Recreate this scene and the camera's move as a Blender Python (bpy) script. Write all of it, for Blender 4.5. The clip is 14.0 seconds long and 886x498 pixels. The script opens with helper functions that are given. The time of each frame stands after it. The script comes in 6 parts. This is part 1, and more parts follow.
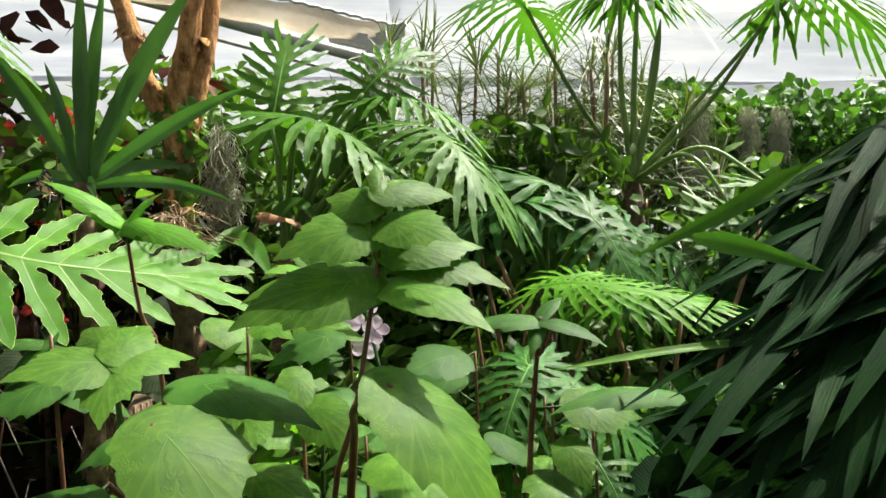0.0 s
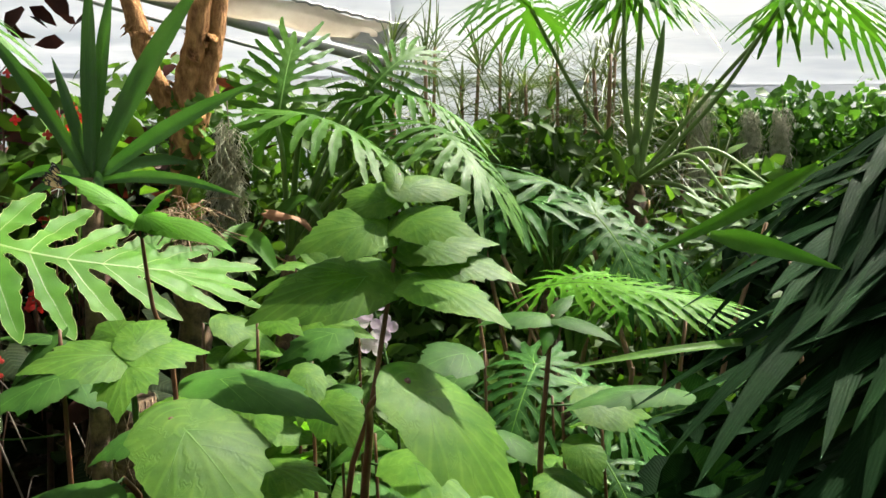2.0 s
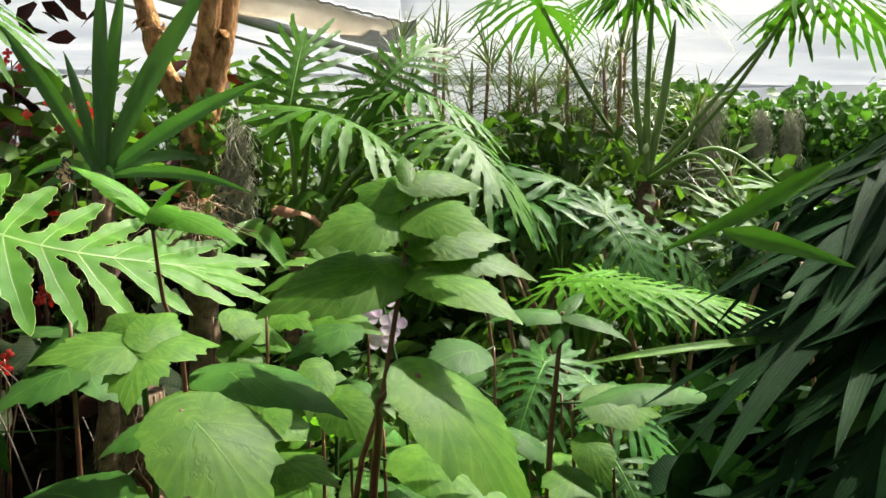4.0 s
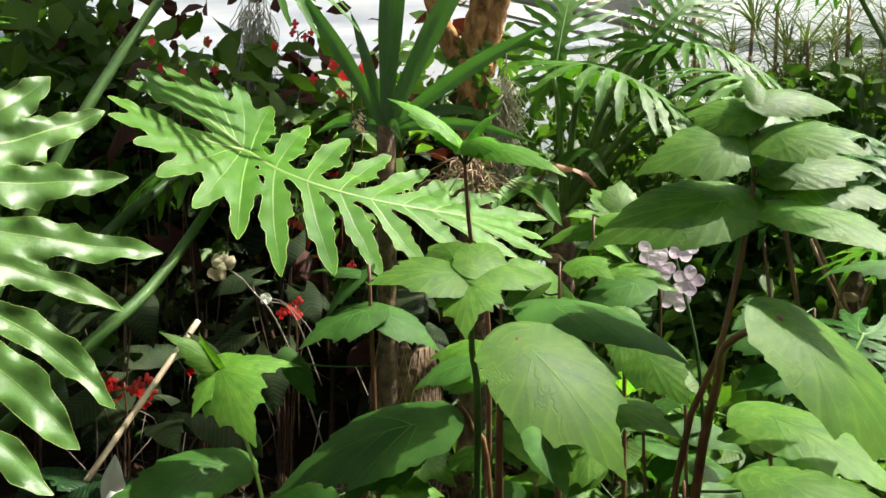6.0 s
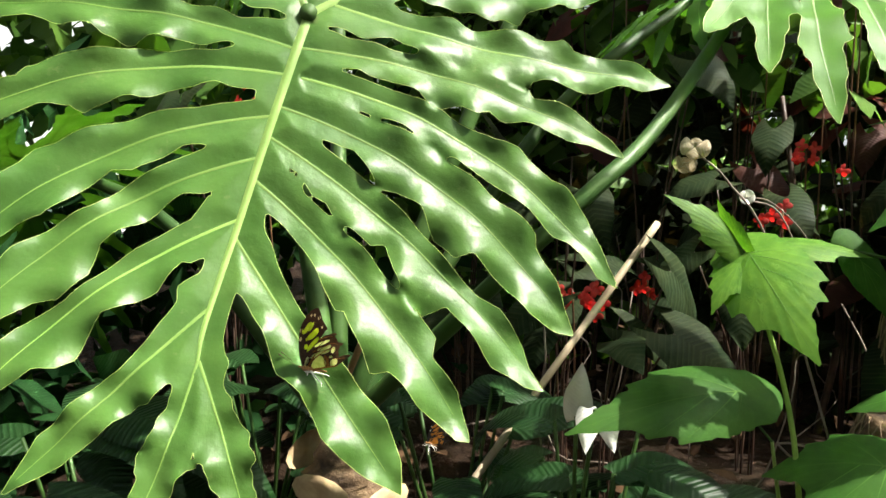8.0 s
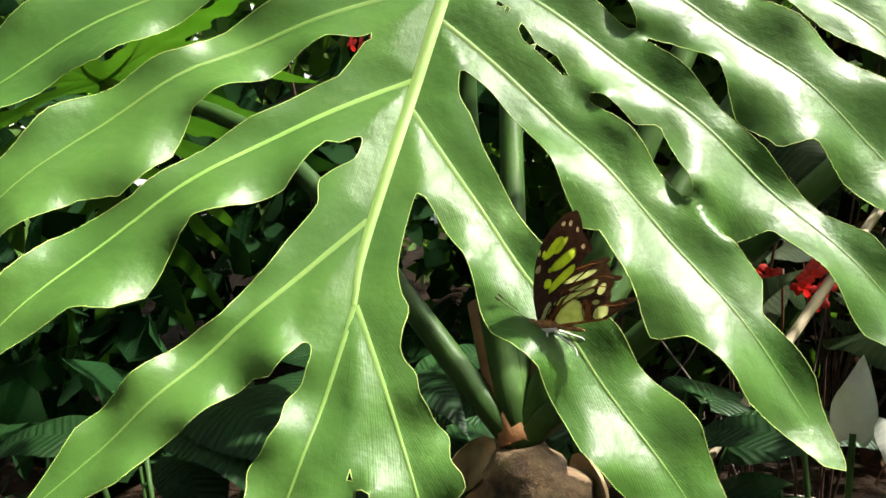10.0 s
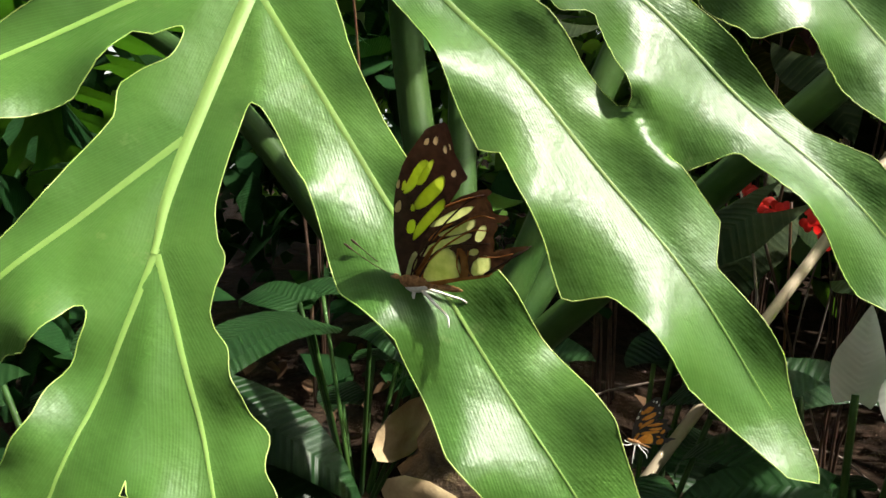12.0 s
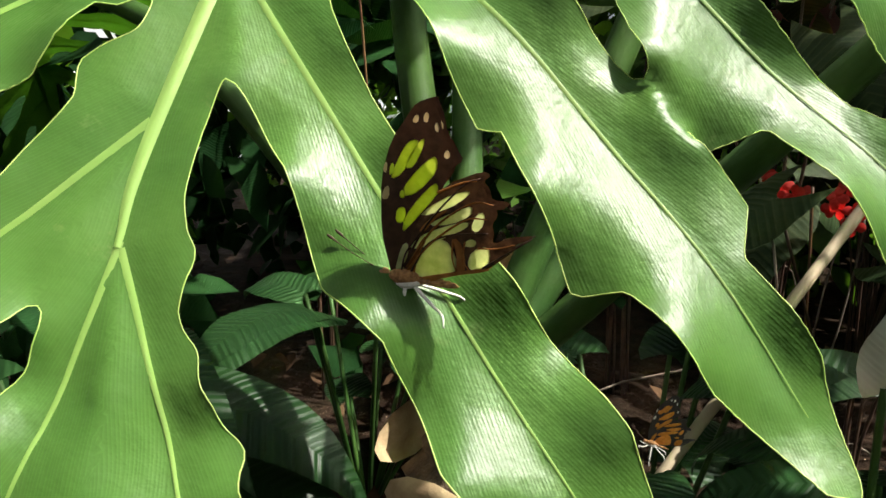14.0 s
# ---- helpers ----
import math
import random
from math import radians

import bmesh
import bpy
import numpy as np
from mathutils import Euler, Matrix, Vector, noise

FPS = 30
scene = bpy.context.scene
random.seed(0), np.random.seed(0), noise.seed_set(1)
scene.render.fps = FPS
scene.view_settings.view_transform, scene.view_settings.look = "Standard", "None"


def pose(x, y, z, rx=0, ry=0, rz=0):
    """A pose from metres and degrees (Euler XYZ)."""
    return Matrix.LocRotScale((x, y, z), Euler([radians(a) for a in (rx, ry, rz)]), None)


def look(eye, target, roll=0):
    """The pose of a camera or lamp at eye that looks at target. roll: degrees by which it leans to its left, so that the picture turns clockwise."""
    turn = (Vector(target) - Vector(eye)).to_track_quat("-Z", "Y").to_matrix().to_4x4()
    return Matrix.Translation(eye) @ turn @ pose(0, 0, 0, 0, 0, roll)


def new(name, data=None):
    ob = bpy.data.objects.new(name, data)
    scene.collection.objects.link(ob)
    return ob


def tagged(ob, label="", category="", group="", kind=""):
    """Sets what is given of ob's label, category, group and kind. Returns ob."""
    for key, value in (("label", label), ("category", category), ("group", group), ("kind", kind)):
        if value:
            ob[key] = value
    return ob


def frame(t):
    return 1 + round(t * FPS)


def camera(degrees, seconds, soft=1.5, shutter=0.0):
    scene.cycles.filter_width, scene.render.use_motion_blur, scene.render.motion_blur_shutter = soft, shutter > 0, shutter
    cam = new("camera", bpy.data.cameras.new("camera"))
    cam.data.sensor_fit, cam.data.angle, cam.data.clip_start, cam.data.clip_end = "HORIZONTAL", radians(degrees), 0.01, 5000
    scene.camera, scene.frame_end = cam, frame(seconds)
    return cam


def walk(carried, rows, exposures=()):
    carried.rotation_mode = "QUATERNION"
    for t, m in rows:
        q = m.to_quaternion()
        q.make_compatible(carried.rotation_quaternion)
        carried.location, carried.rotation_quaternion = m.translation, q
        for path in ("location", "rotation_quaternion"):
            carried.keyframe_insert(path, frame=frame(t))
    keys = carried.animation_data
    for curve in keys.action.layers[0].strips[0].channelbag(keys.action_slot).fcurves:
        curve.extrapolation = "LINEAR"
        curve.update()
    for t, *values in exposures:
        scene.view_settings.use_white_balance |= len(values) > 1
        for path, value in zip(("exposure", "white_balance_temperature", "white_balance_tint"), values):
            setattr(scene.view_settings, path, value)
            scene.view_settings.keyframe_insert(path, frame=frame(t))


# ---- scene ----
cam = camera(59.59, 14.0)
PATH = [
    (0, look((-0.0003, -0.0010, 1.3498), (-0.0013, 0.9976, 1.2970), -0.01)),
    (0.5, look((-0.0076, 0.0017, 1.3469), (-0.0072, 1.0003, 1.2941), 0.16)),
    (1, look((-0.0205, 0.0008, 1.3450), (-0.0179, 0.9993, 1.2908), 0.23)),
    (1.5, look((-0.0212, 0.0001, 1.3448), (-0.0193, 0.9987, 1.2917), 0.33)),
    (2, look((-0.0217, 0.0005, 1.3445), (-0.0185, 0.9992, 1.2926), 0.43)),
    (4.5, look((-0.0295, 0.0031, 1.3377), (-0.0381, 1.0016, 1.2836), 0.87)),
    (5, look((-0.0421, 0.0057, 1.3337), (-0.0787, 1.0033, 1.2759), 0.45)),
    (5.5, look((-0.0744, 0.0237, 1.3189), (-0.2156, 1.0112, 1.2486), 0.94)),
    (6, look((-0.1394, 0.0494, 1.2818), (-0.4271, 1.0037, 1.2008), 1.00)),
    (6.5, look((-0.2172, 0.0915, 1.2501), (-0.5971, 1.0111, 1.1497), 1.17)),
    (7, look((-0.2887, 0.1137, 1.2245), (-0.7936, 0.9655, 1.0845), 1.58)),
    (7.5, look((-0.3661, 0.1566, 1.1684), (-0.9812, 0.9335, 1.0338), 0.59)),
    (8, look((-0.4408, 0.2476, 1.1219), (-1.1340, 0.9558, 0.9875), -0.06)),
    (8.5, look((-0.5033, 0.3068, 1.0894), (-1.2541, 0.9545, 0.9596), -0.30)),
    (9, look((-0.5973, 0.3167, 1.0409), (-1.3482, 0.9705, 0.9481), -0.33)),
    (11.5, look((-0.7402, 0.4372, 1.0078), (-1.5173, 1.0392, 0.8244), 0.03)),
    (12, look((-0.7416, 0.4577, 1.0048), (-1.5110, 1.0639, 0.8033), -0.09)),
    (12.5, look((-0.7513, 0.4620, 1.0047), (-1.5298, 1.0548, 0.7984), -0.40)),
    (13, look((-0.7595, 0.4689, 1.0024), (-1.5425, 1.0633, 0.8194), -0.16)),
    (13.5, look((-0.7584, 0.4786, 1.0011), (-1.5355, 1.0760, 0.8029), -0.45)),
    (14, look((-0.7589, 0.4781, 1.0001), (-1.5358, 1.0694, 0.7841), -0.71)),
]
walk(cam, PATH, [(0, 0.89), (5, 0.89), (6.5, 0.96), (7.5, 1.07), (9, 1.04), (11.5, 0.74), (14, 0.72)])

from mathutils import geometry

# ---- world, sun, exposure ----
SUN = Vector((0.44, 0.325, 0.84)).normalized()
world = bpy.data.worlds.new("sky")
scene.world = world
world.use_nodes = True
wn, wl = world.node_tree.nodes, world.node_tree.links
sky = wn.new("ShaderNodeTexSky")
sky.sky_type = "NISHITA"
sky.sun_disc = False
sky.sun_elevation = math.asin(SUN.z)
sky.sun_rotation = math.atan2(SUN.x, SUN.y)
wl.new(sky.outputs[0], wn["Background"].inputs[0])
wn["Background"].inputs[1].default_value = 0.038
sun = new("sun", bpy.data.lights.new("sun", "SUN"))
sun.data.energy, sun.data.angle, sun.data.color = 5.8, radians(0.6), (1.0, 0.95, 0.86)
sun.matrix_world = look(SUN * 20, (0, 0, 0))

# ---- materials ----


def material(name, rough=0.5, metal=0.0, spec=0.5):
    m = bpy.data.materials.new(name)
    m.use_nodes = True
    b = m.node_tree.nodes["Principled BSDF"]
    b.inputs["Roughness"].default_value = rough
    b.inputs["Metallic"].default_value = metal
    b.inputs["Specular IOR Level"].default_value = spec
    return m, m.node_tree.nodes, m.node_tree.links, b


def noise_node(n, l, scale, detail=4.0, coord="Object", rough=0.55):
    tc = n.new("ShaderNodeTexCoord")
    t = n.new("ShaderNodeTexNoise")
    t.inputs["Scale"].default_value, t.inputs["Detail"].default_value, t.inputs["Roughness"].default_value = scale, detail, rough
    l.new(tc.outputs[coord], t.inputs["Vector"])
    return t


def ramp(n, l, source, stops):
    r = n.new("ShaderNodeValToRGB")
    while len(r.color_ramp.elements) < len(stops):
        r.color_ramp.elements.new(0.5)
    for e, (at, c) in zip(r.color_ramp.elements, stops):
        e.position, e.color = at, (*c, 1)
    l.new(source, r.inputs[0])
    return r


def mixed(n, l, fac, a, b, mode="MIX"):
    x = n.new("ShaderNodeMix")
    x.data_type, x.blend_type = "RGBA", mode
    for value, socket in ((fac, x.inputs[0]), (a, x.inputs[6]), (b, x.inputs[7])):
        if isinstance(value, bpy.types.NodeSocket):
            l.new(value, socket)
        elif isinstance(value, tuple):
            socket.default_value = (*value, 1)
        else:
            socket.default_value = value
    return x.outputs[2]


def add_bump(n, l, b, height, strength, distance=0.002, prior=None):
    k = n.new("ShaderNodeBump")
    k.inputs["Strength"].default_value, k.inputs["Distance"].default_value = strength, distance
    l.new(height, k.inputs["Height"])
    if prior:
        l.new(prior.outputs[0], k.inputs["Normal"])
    l.new(k.outputs[0], b.inputs["Normal"])
    return k


def leaf_material(name, dark, light, rough=0.35, glow=0.3, stripes=0.0, stripe_scale=60.0, blotch=9.0, blemish_gloss=0.0, spec=0.5, glow_tint=(1.5, 1.7, 0.6), relief=0.25, swell=0.0, grain=0.12):
    """Green tissue: two tones by noise, each leaf a little different, fine veins across, light that shines through."""
    m, n, l, b = material(name, rough, 0.0, spec)
    t = noise_node(n, l, blotch, 5)
    col = ramp(n, l, t.outputs[0], [(0.32, dark), (0.68, light)]).outputs[0]
    info = n.new("ShaderNodeObjectInfo")
    hue = n.new("ShaderNodeHueSaturation")
    spread = n.new("ShaderNodeMapRange")
    l.new(info.outputs["Random"], spread.inputs[0])
    spread.inputs[3].default_value, spread.inputs[4].default_value = 0.78, 1.22
    l.new(spread.outputs[0], hue.inputs["Value"])
    l.new(col, hue.inputs["Color"])
    col = hue.outputs[0]
    tc = n.new("ShaderNodeTexCoord")
    wave = n.new("ShaderNodeTexWave")
    wave.inputs["Scale"].default_value, wave.inputs["Distortion"].default_value = stripe_scale, 5.0
    wave.inputs["Detail"].default_value, wave.inputs["Detail Scale"].default_value = 2.0, 1.5
    l.new(tc.outputs["UV"], wave.inputs["Vector"])
    if stripes:
        lines = ramp(n, l, wave.outputs["Fac"], [(0.72, (0, 0, 0)), (1.0, (1, 1, 1))])
        part_ = n.new("ShaderNodeMath")
        part_.operation = "MULTIPLY"
        part_.inputs[1].default_value = stripes
        l.new(lines.outputs[0], part_.inputs[0])
        col = mixed(n, l, part_.outputs[0], col, tuple(min(1.0, c * 2.2 + 0.02) for c in light))
    # grey-green spots: blemishes, plus speckled gloss and haze put into the colour
    if blemish_gloss:
        spots = noise_node(n, l, 46, 6, rough=0.7)
        mask = ramp(n, l, spots.outputs[0], [(0.62, (0, 0, 0)), (0.74, (1, 1, 1))])
        part2 = n.new("ShaderNodeMath")
        part2.operation = "MULTIPLY"
        part2.inputs[1].default_value = blemish_gloss
        l.new(mask.outputs[0], part2.inputs[0])
        col = mixed(n, l, part2.outputs[0], col, (0.22, 0.22, 0.12))
    l.new(col, b.inputs["Base Color"])
    fine = noise_node(n, l, 160, 3)
    first = add_bump(n, l, b, fine.outputs[0], grain, 0.001)
    second = add_bump(n, l, b, wave.outputs["Fac"], relief, 0.0012, first)
    if swell:
        add_bump(n, l, b, noise_node(n, l, 44, 5).outputs[0], swell, 0.0030, second)
    gloss = noise_node(n, l, 24, 4)
    gr = n.new("ShaderNodeMapRange")
    gr.inputs[3].default_value, gr.inputs[4].default_value = rough * 0.75, rough * 1.35
    l.new(gloss.outputs[0], gr.inputs[0])
    l.new(gr.outputs[0], b.inputs["Roughness"])
    if glow:
        tr = n.new("ShaderNodeBsdfTranslucent")
        l.new(mixed(n, l, 1.0, col, glow_tint, "MULTIPLY"), tr.inputs[0])
        mx = n.new("ShaderNodeMixShader")
        mx.inputs[0].default_value = glow
        l.new(b.outputs[0], mx.inputs[1])
        l.new(tr.outputs[0], mx.inputs[2])
        l.new(mx.outputs[0], n["Material Output"].inputs[0])
    return m


def plain_material(name, a, c, rough=0.6, scale=20.0, relief=0.3, metal=0.0, spec=0.5, stretch=None, distance=0.003):
    """Two tones by noise, with relief to match; stretch draws the grain out along one axis."""
    m, n, l, b = material(name, rough, metal, spec)
    t = noise_node(n, l, scale, 6, rough=0.62)
    if stretch:
        mp = n.new("ShaderNodeMapping")
        mp.inputs["Scale"].default_value = stretch
        src = t.inputs["Vector"].links[0].from_socket
        l.new(src, mp.inputs[0])
        l.new(mp.outputs[0], t.inputs["Vector"])
    l.new(ramp(n, l, t.outputs[0], [(0.3, a), (0.7, c)]).outputs[0], b.inputs["Base Color"])
    add_bump(n, l, b, t.outputs[0], relief, distance)
    return m


def sheet_material(name, tone, dirt_fold, through_light=0.6):
    """Weathered plastic greenhouse sheet that lets daylight glow through."""
    m, n, l, b = material(name, 0.55)
    # stretched streaks: dirt on the old sheet, fold shade painted on the milky one
    t = noise_node(n, l, 0.9, 7, rough=0.65)
    mp = n.new("ShaderNodeMapping")
    mp.inputs["Scale"].default_value = (0.35, 2.6, 2.6)
    l.new(t.inputs["Vector"].links[0].from_socket, mp.inputs[0])
    l.new(mp.outputs[0], t.inputs["Vector"])
    col = ramp(n, l, t.outputs[0], [(0.38, dirt_fold), (0.60, tone)]).outputs[0]
    l.new(col, b.inputs["Base Color"])
    tr = n.new("ShaderNodeBsdfTranslucent")
    l.new(col, tr.inputs[0])
    mx = n.new("ShaderNodeMixShader")
    mx.inputs[0].default_value = through_light
    l.new(b.outputs[0], mx.inputs[1])
    l.new(tr.outputs[0], mx.inputs[2])
    l.new(mx.outputs[0], n["Material Output"].inputs[0])
    return m


M_HERO = leaf_material("glossy_lobed_leaf", (0.029, 0.077, 0.012), (0.052, 0.116, 0.020), 0.37, 0.20, 0.07, 300, 14, 0.26, 0.30, (1.35, 1.45, 0.75), relief=0.072, swell=0.55, grain=0.20)
M_LOBED = leaf_material("lobed_leaf", (0.036, 0.115, 0.011), (0.068, 0.172, 0.018), 0.46, 0.36, 0.06, 260, 7, 0.0, 0.11, (1.25, 1.4, 0.55), relief=0.06)
# Darker copy of the lobed leaf, with half shade put into the green.
M_LOBED_SHADED = leaf_material("shaded_lobed_leaf", (0.016, 0.060, 0.012), (0.034, 0.105, 0.018), 0.44, 0.26, 0.06, 240, 6, 0.0, 0.06, relief=0.08)
M_VEIN = leaf_material("pale_vein", (0.125, 0.225, 0.048), (0.18, 0.28, 0.072), 0.45, 0.15, spec=0.3, relief=0.02)
M_SOFT_VEIN = leaf_material("soft_vein", (0.055, 0.145, 0.018), (0.095, 0.21, 0.028), 0.55, 0.25, spec=0.15, relief=0.02)
M_MARGIN = leaf_material("pale_margin", (0.30, 0.40, 0.10), (0.42, 0.50, 0.16), 0.4, 0.2)
M_WAXY = leaf_material("waxy_pale_stalk", (0.13, 0.23, 0.055), (0.24, 0.36, 0.10), 0.5, 0.10, 0, 60, 10)
M_PETIOLE = leaf_material("green_stalk", (0.020, 0.056, 0.011), (0.046, 0.096, 0.020), 0.5, 0.05, 0, 60, 14, 0.0, 0.2, relief=0.03)
M_STALK = leaf_material("fresh_green_stalk", (0.050, 0.115, 0.020), (0.105, 0.185, 0.038), 0.45, 0.08, 0, 60, 12, 0.0, 0.25, relief=0.03)
M_PALE_STALK = leaf_material("pale_green_stalk", (0.18, 0.30, 0.060), (0.26, 0.38, 0.085), 0.45, 0.20, 0, 60, 10)
M_MALLOW = leaf_material("soft_toothed_leaf", (0.044, 0.124, 0.010), (0.092, 0.200, 0.021), 0.52, 0.48, 0.11, 24, 30, 0.10, 0.17, relief=0.22)
# Shaded copy of the toothed leaf: its shade is painted as a darker green.
M_MALLOW_SHADED = leaf_material("shaded_toothed_leaf", (0.022, 0.076, 0.011), (0.046, 0.122, 0.018), 0.54, 0.42, 0.05, 24, 18, 0.0, 0.12, relief=0.05)
M_YOUNG = leaf_material("young_leaf", (0.070, 0.215, 0.016), (0.115, 0.29, 0.028), 0.5, 0.45, 0.10, 24, 12, 0.0, 0.18, relief=0.2)
M_BRIGHT = leaf_material("bright_cut_leaf", (0.055, 0.185, 0.010), (0.105, 0.27, 0.018), 0.45, 0.40, 0.06, 60, 12, 0.0, 0.08, relief=0.15)
M_RED_STEM = plain_material("red_brown_stem", (0.075, 0.028, 0.014), (0.16, 0.075, 0.030), 0.5, 40, 0.3)
M_SWORD = leaf_material("sword_leaf", (0.032, 0.102, 0.020), (0.066, 0.165, 0.032), 0.34, 0.26, 0.30, 160, 5, 0.0, 0.35)
M_DRAC = leaf_material("thin_strap_leaf", (0.050, 0.080, 0.022), (0.105, 0.140, 0.042), 0.36, 0.25, 0, 60, 6)
# Leaf green taken towards black: the palms' deep shade sits in this colour.
M_PALM_SHADED = leaf_material("shaded_lance_leaf", (0.004, 0.017, 0.005), (0.011, 0.036, 0.009), 0.65, 0.18, 0.08, 90, 6, 0.0, 0.03)
# Ribbed leaves in a near-black green that carries the shade below the big leaf.
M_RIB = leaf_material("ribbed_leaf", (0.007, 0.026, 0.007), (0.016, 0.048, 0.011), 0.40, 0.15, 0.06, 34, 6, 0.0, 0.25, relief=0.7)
M_BUSH = leaf_material("bush_leaf", (0.032, 0.084, 0.011), (0.100, 0.195, 0.028), 0.5, 0.34, 0, 40, 3, 0.0, 0.2)
M_VINE = leaf_material("vine_leaf", (0.032, 0.094, 0.014), (0.074, 0.168, 0.028), 0.45, 0.34, 0, 40, 2.5, 0.0, 0.2)
M_BRONZE = leaf_material("bronze_leaf", (0.006, 0.016, 0.006), (0.022, 0.031, 0.010), 0.6, 0.14, 0.15, 30, 12, 0.05, 0.06, glow_tint=(1.8, 0.8, 0.4))
M_RUSSET = leaf_material("russet_leaf", (0.032, 0.012, 0.009), (0.10, 0.032, 0.020), 0.6, 0.2, 0, 40, 9, 0.0, 0.15, glow_tint=(1.6, 0.8, 0.5))
M_RED = leaf_material("red_petal", (0.55, 0.020, 0.018), (0.72, 0.060, 0.045), 0.5, 0.35, 0, 40, 20, glow_tint=(1.2, 0.5, 0.5))
M_PINK = leaf_material("orchid_petal", (0.72, 0.54, 0.70), (0.86, 0.76, 0.85), 0.5, 0.35, 0.1, 60, 20, glow_tint=(1, 1, 1))
M_WHITE = leaf_material("white_petal", (0.66, 0.68, 0.60), (0.82, 0.82, 0.76), 0.5, 0.3, 0, 60, 20, glow_tint=(1, 1, 1))
M_PAPER = leaf_material("dry_papery_petal", (0.52, 0.41, 0.24), (0.74, 0.64, 0.44), 0.7, 0.35, 0.3, 60, 30, glow_tint=(1, 1, 0.9))
M_DRY = plain_material("dry_leaf", (0.14, 0.055, 0.020), (0.34, 0.17, 0.065), 0.7, 30, 0.5)
M_BARK = plain_material("peeling_bark", (0.13, 0.052, 0.020), (0.62, 0.34, 0.135), 0.88, 56, 1.0, spec=0.15, stretch=(1, 1, 0.5), distance=0.014)
M_TRUNK = plain_material("scarred_stem", (0.022, 0.013, 0.008), (0.21, 0.135, 0.068), 0.85, 44, 1.0, distance=0.006)
M_SCAR = plain_material("leaf_scar", (0.30, 0.20, 0.10), (0.55, 0.42, 0.24), 0.8, 40, 0.5)
M_CANE = plain_material("thin_brown_cane", (0.11, 0.060, 0.028), (0.30, 0.18, 0.085), 0.65, 24, 0.4, stretch=(1, 1, 0.3))
M_DARK_STEM = plain_material("dark_begonia_stem", (0.022, 0.011, 0.007), (0.075, 0.036, 0.018), 0.6, 40, 0.3)
M_BAMBOO = plain_material("bleached_cane", (0.34, 0.27, 0.17), (0.52, 0.44, 0.30), 0.55, 18, 0.2, stretch=(1, 1, 0.3))
M_TWIG = plain_material("grey_twig", (0.10, 0.075, 0.060), (0.24, 0.19, 0.15), 0.8, 40, 0.4)
M_SOIL = plain_material("damp_soil", (0.008, 0.005, 0.003), (0.028, 0.017, 0.010), 0.95, 22, 1.0, spec=0.08, distance=0.03)
M_LITTER = plain_material("leaf_litter", (0.028, 0.016, 0.009), (0.10, 0.058, 0.030), 0.9, 30, 0.5, spec=0.1)
M_MOSS = plain_material("hanging_moss", (0.24, 0.25, 0.17), (0.46, 0.46, 0.34), 0.95, 30, 0.3)
M_NET = plain_material("sacking", (0.19, 0.13, 0.075), (0.36, 0.26, 0.16), 0.95, 60, 0.6)
M_STEEL = plain_material("weathered_steel", (0.26, 0.26, 0.255), (0.46, 0.46, 0.45), 0.5, 9, 0.15, 0.3)
# The blue-grey second tone paints the shade of the folds.
M_SHEET = sheet_material("milky_sheet", (0.91, 0.92, 0.93), (0.70, 0.73, 0.77), 0.55)
M_SHEET_OLD = sheet_material("stained_sheet", (0.84, 0.79, 0.70), (0.55, 0.49, 0.40), 0.75)
# Dark cover for the added walls that hold back stray daylight.
M_DIM_WALL = plain_material("dim_wall", (0.020, 0.030, 0.020), (0.050, 0.065, 0.045), 0.9, 3.0, 0.2)
M_GLASS, gn, gl, gb = material("clear_glazing", 0.05)
gb.inputs["Transmission Weight"].default_value, gb.inputs["IOR"].default_value = 1.0, 1.1

# ---- mesh helpers ----


class Mesh:
    """Vertices, faces and texture places that grow piece by piece into one mesh."""

    def __init__(self):
        self.v, self.f, self.uv, self.count = [], [], [], 0

    def add(self, verts, faces, uvs=None):
        verts = np.asarray(verts, float)
        self.v.append(verts)
        self.uv.append(np.zeros((len(verts), 2)) if uvs is None else np.asarray(uvs, float))
        self.f.extend([tuple(i + self.count for i in f) for f in faces])
        self.count += len(verts)
        return self

    def data(self, name, mat, smooth=True):
        me = bpy.data.meshes.new(name)
        me.from_pydata(np.concatenate(self.v).tolist(), [], self.f)
        me.materials.append(mat)
        uv = np.concatenate(self.uv)
        index = np.empty(len(me.loops), dtype=np.int32)
        me.loops.foreach_get("vertex_index", index)
        me.uv_layers.new(name="uv").data.foreach_set("uv", uv[index].astype(np.float32).ravel())
        me.polygons.foreach_set("use_smooth", [smooth] * len(me.polygons))
        return me


def part(name, mesh, mat, parent=None, label="", m=None, smooth=True):
    data = mesh.data(name, mat, smooth) if isinstance(mesh, Mesh) else mesh
    ob = new(name, data)
    ob.parent = parent
    if m is not None:
        ob.matrix_basis = m
    return tagged(ob, label)


def thing(name, label, category, at=(0, 0, 0), group="", kind=""):
    ob = new(name)
    ob.empty_display_size = 0.05
    ob.location = at
    return tagged(ob, label, category, group, kind)


def axes(base, ahead, up=(0, 0, 1)):
    """The pose whose y runs ahead and whose z leans to up."""
    y = Vector(ahead).normalized()
    x = y.cross(Vector(up))
    x = x.normalized() if x.length > 1e-4 else Vector((1, 0, 0))
    z = x.cross(y)
    return Matrix.Translation(base) @ Matrix((x, y, z)).transposed().to_4x4()


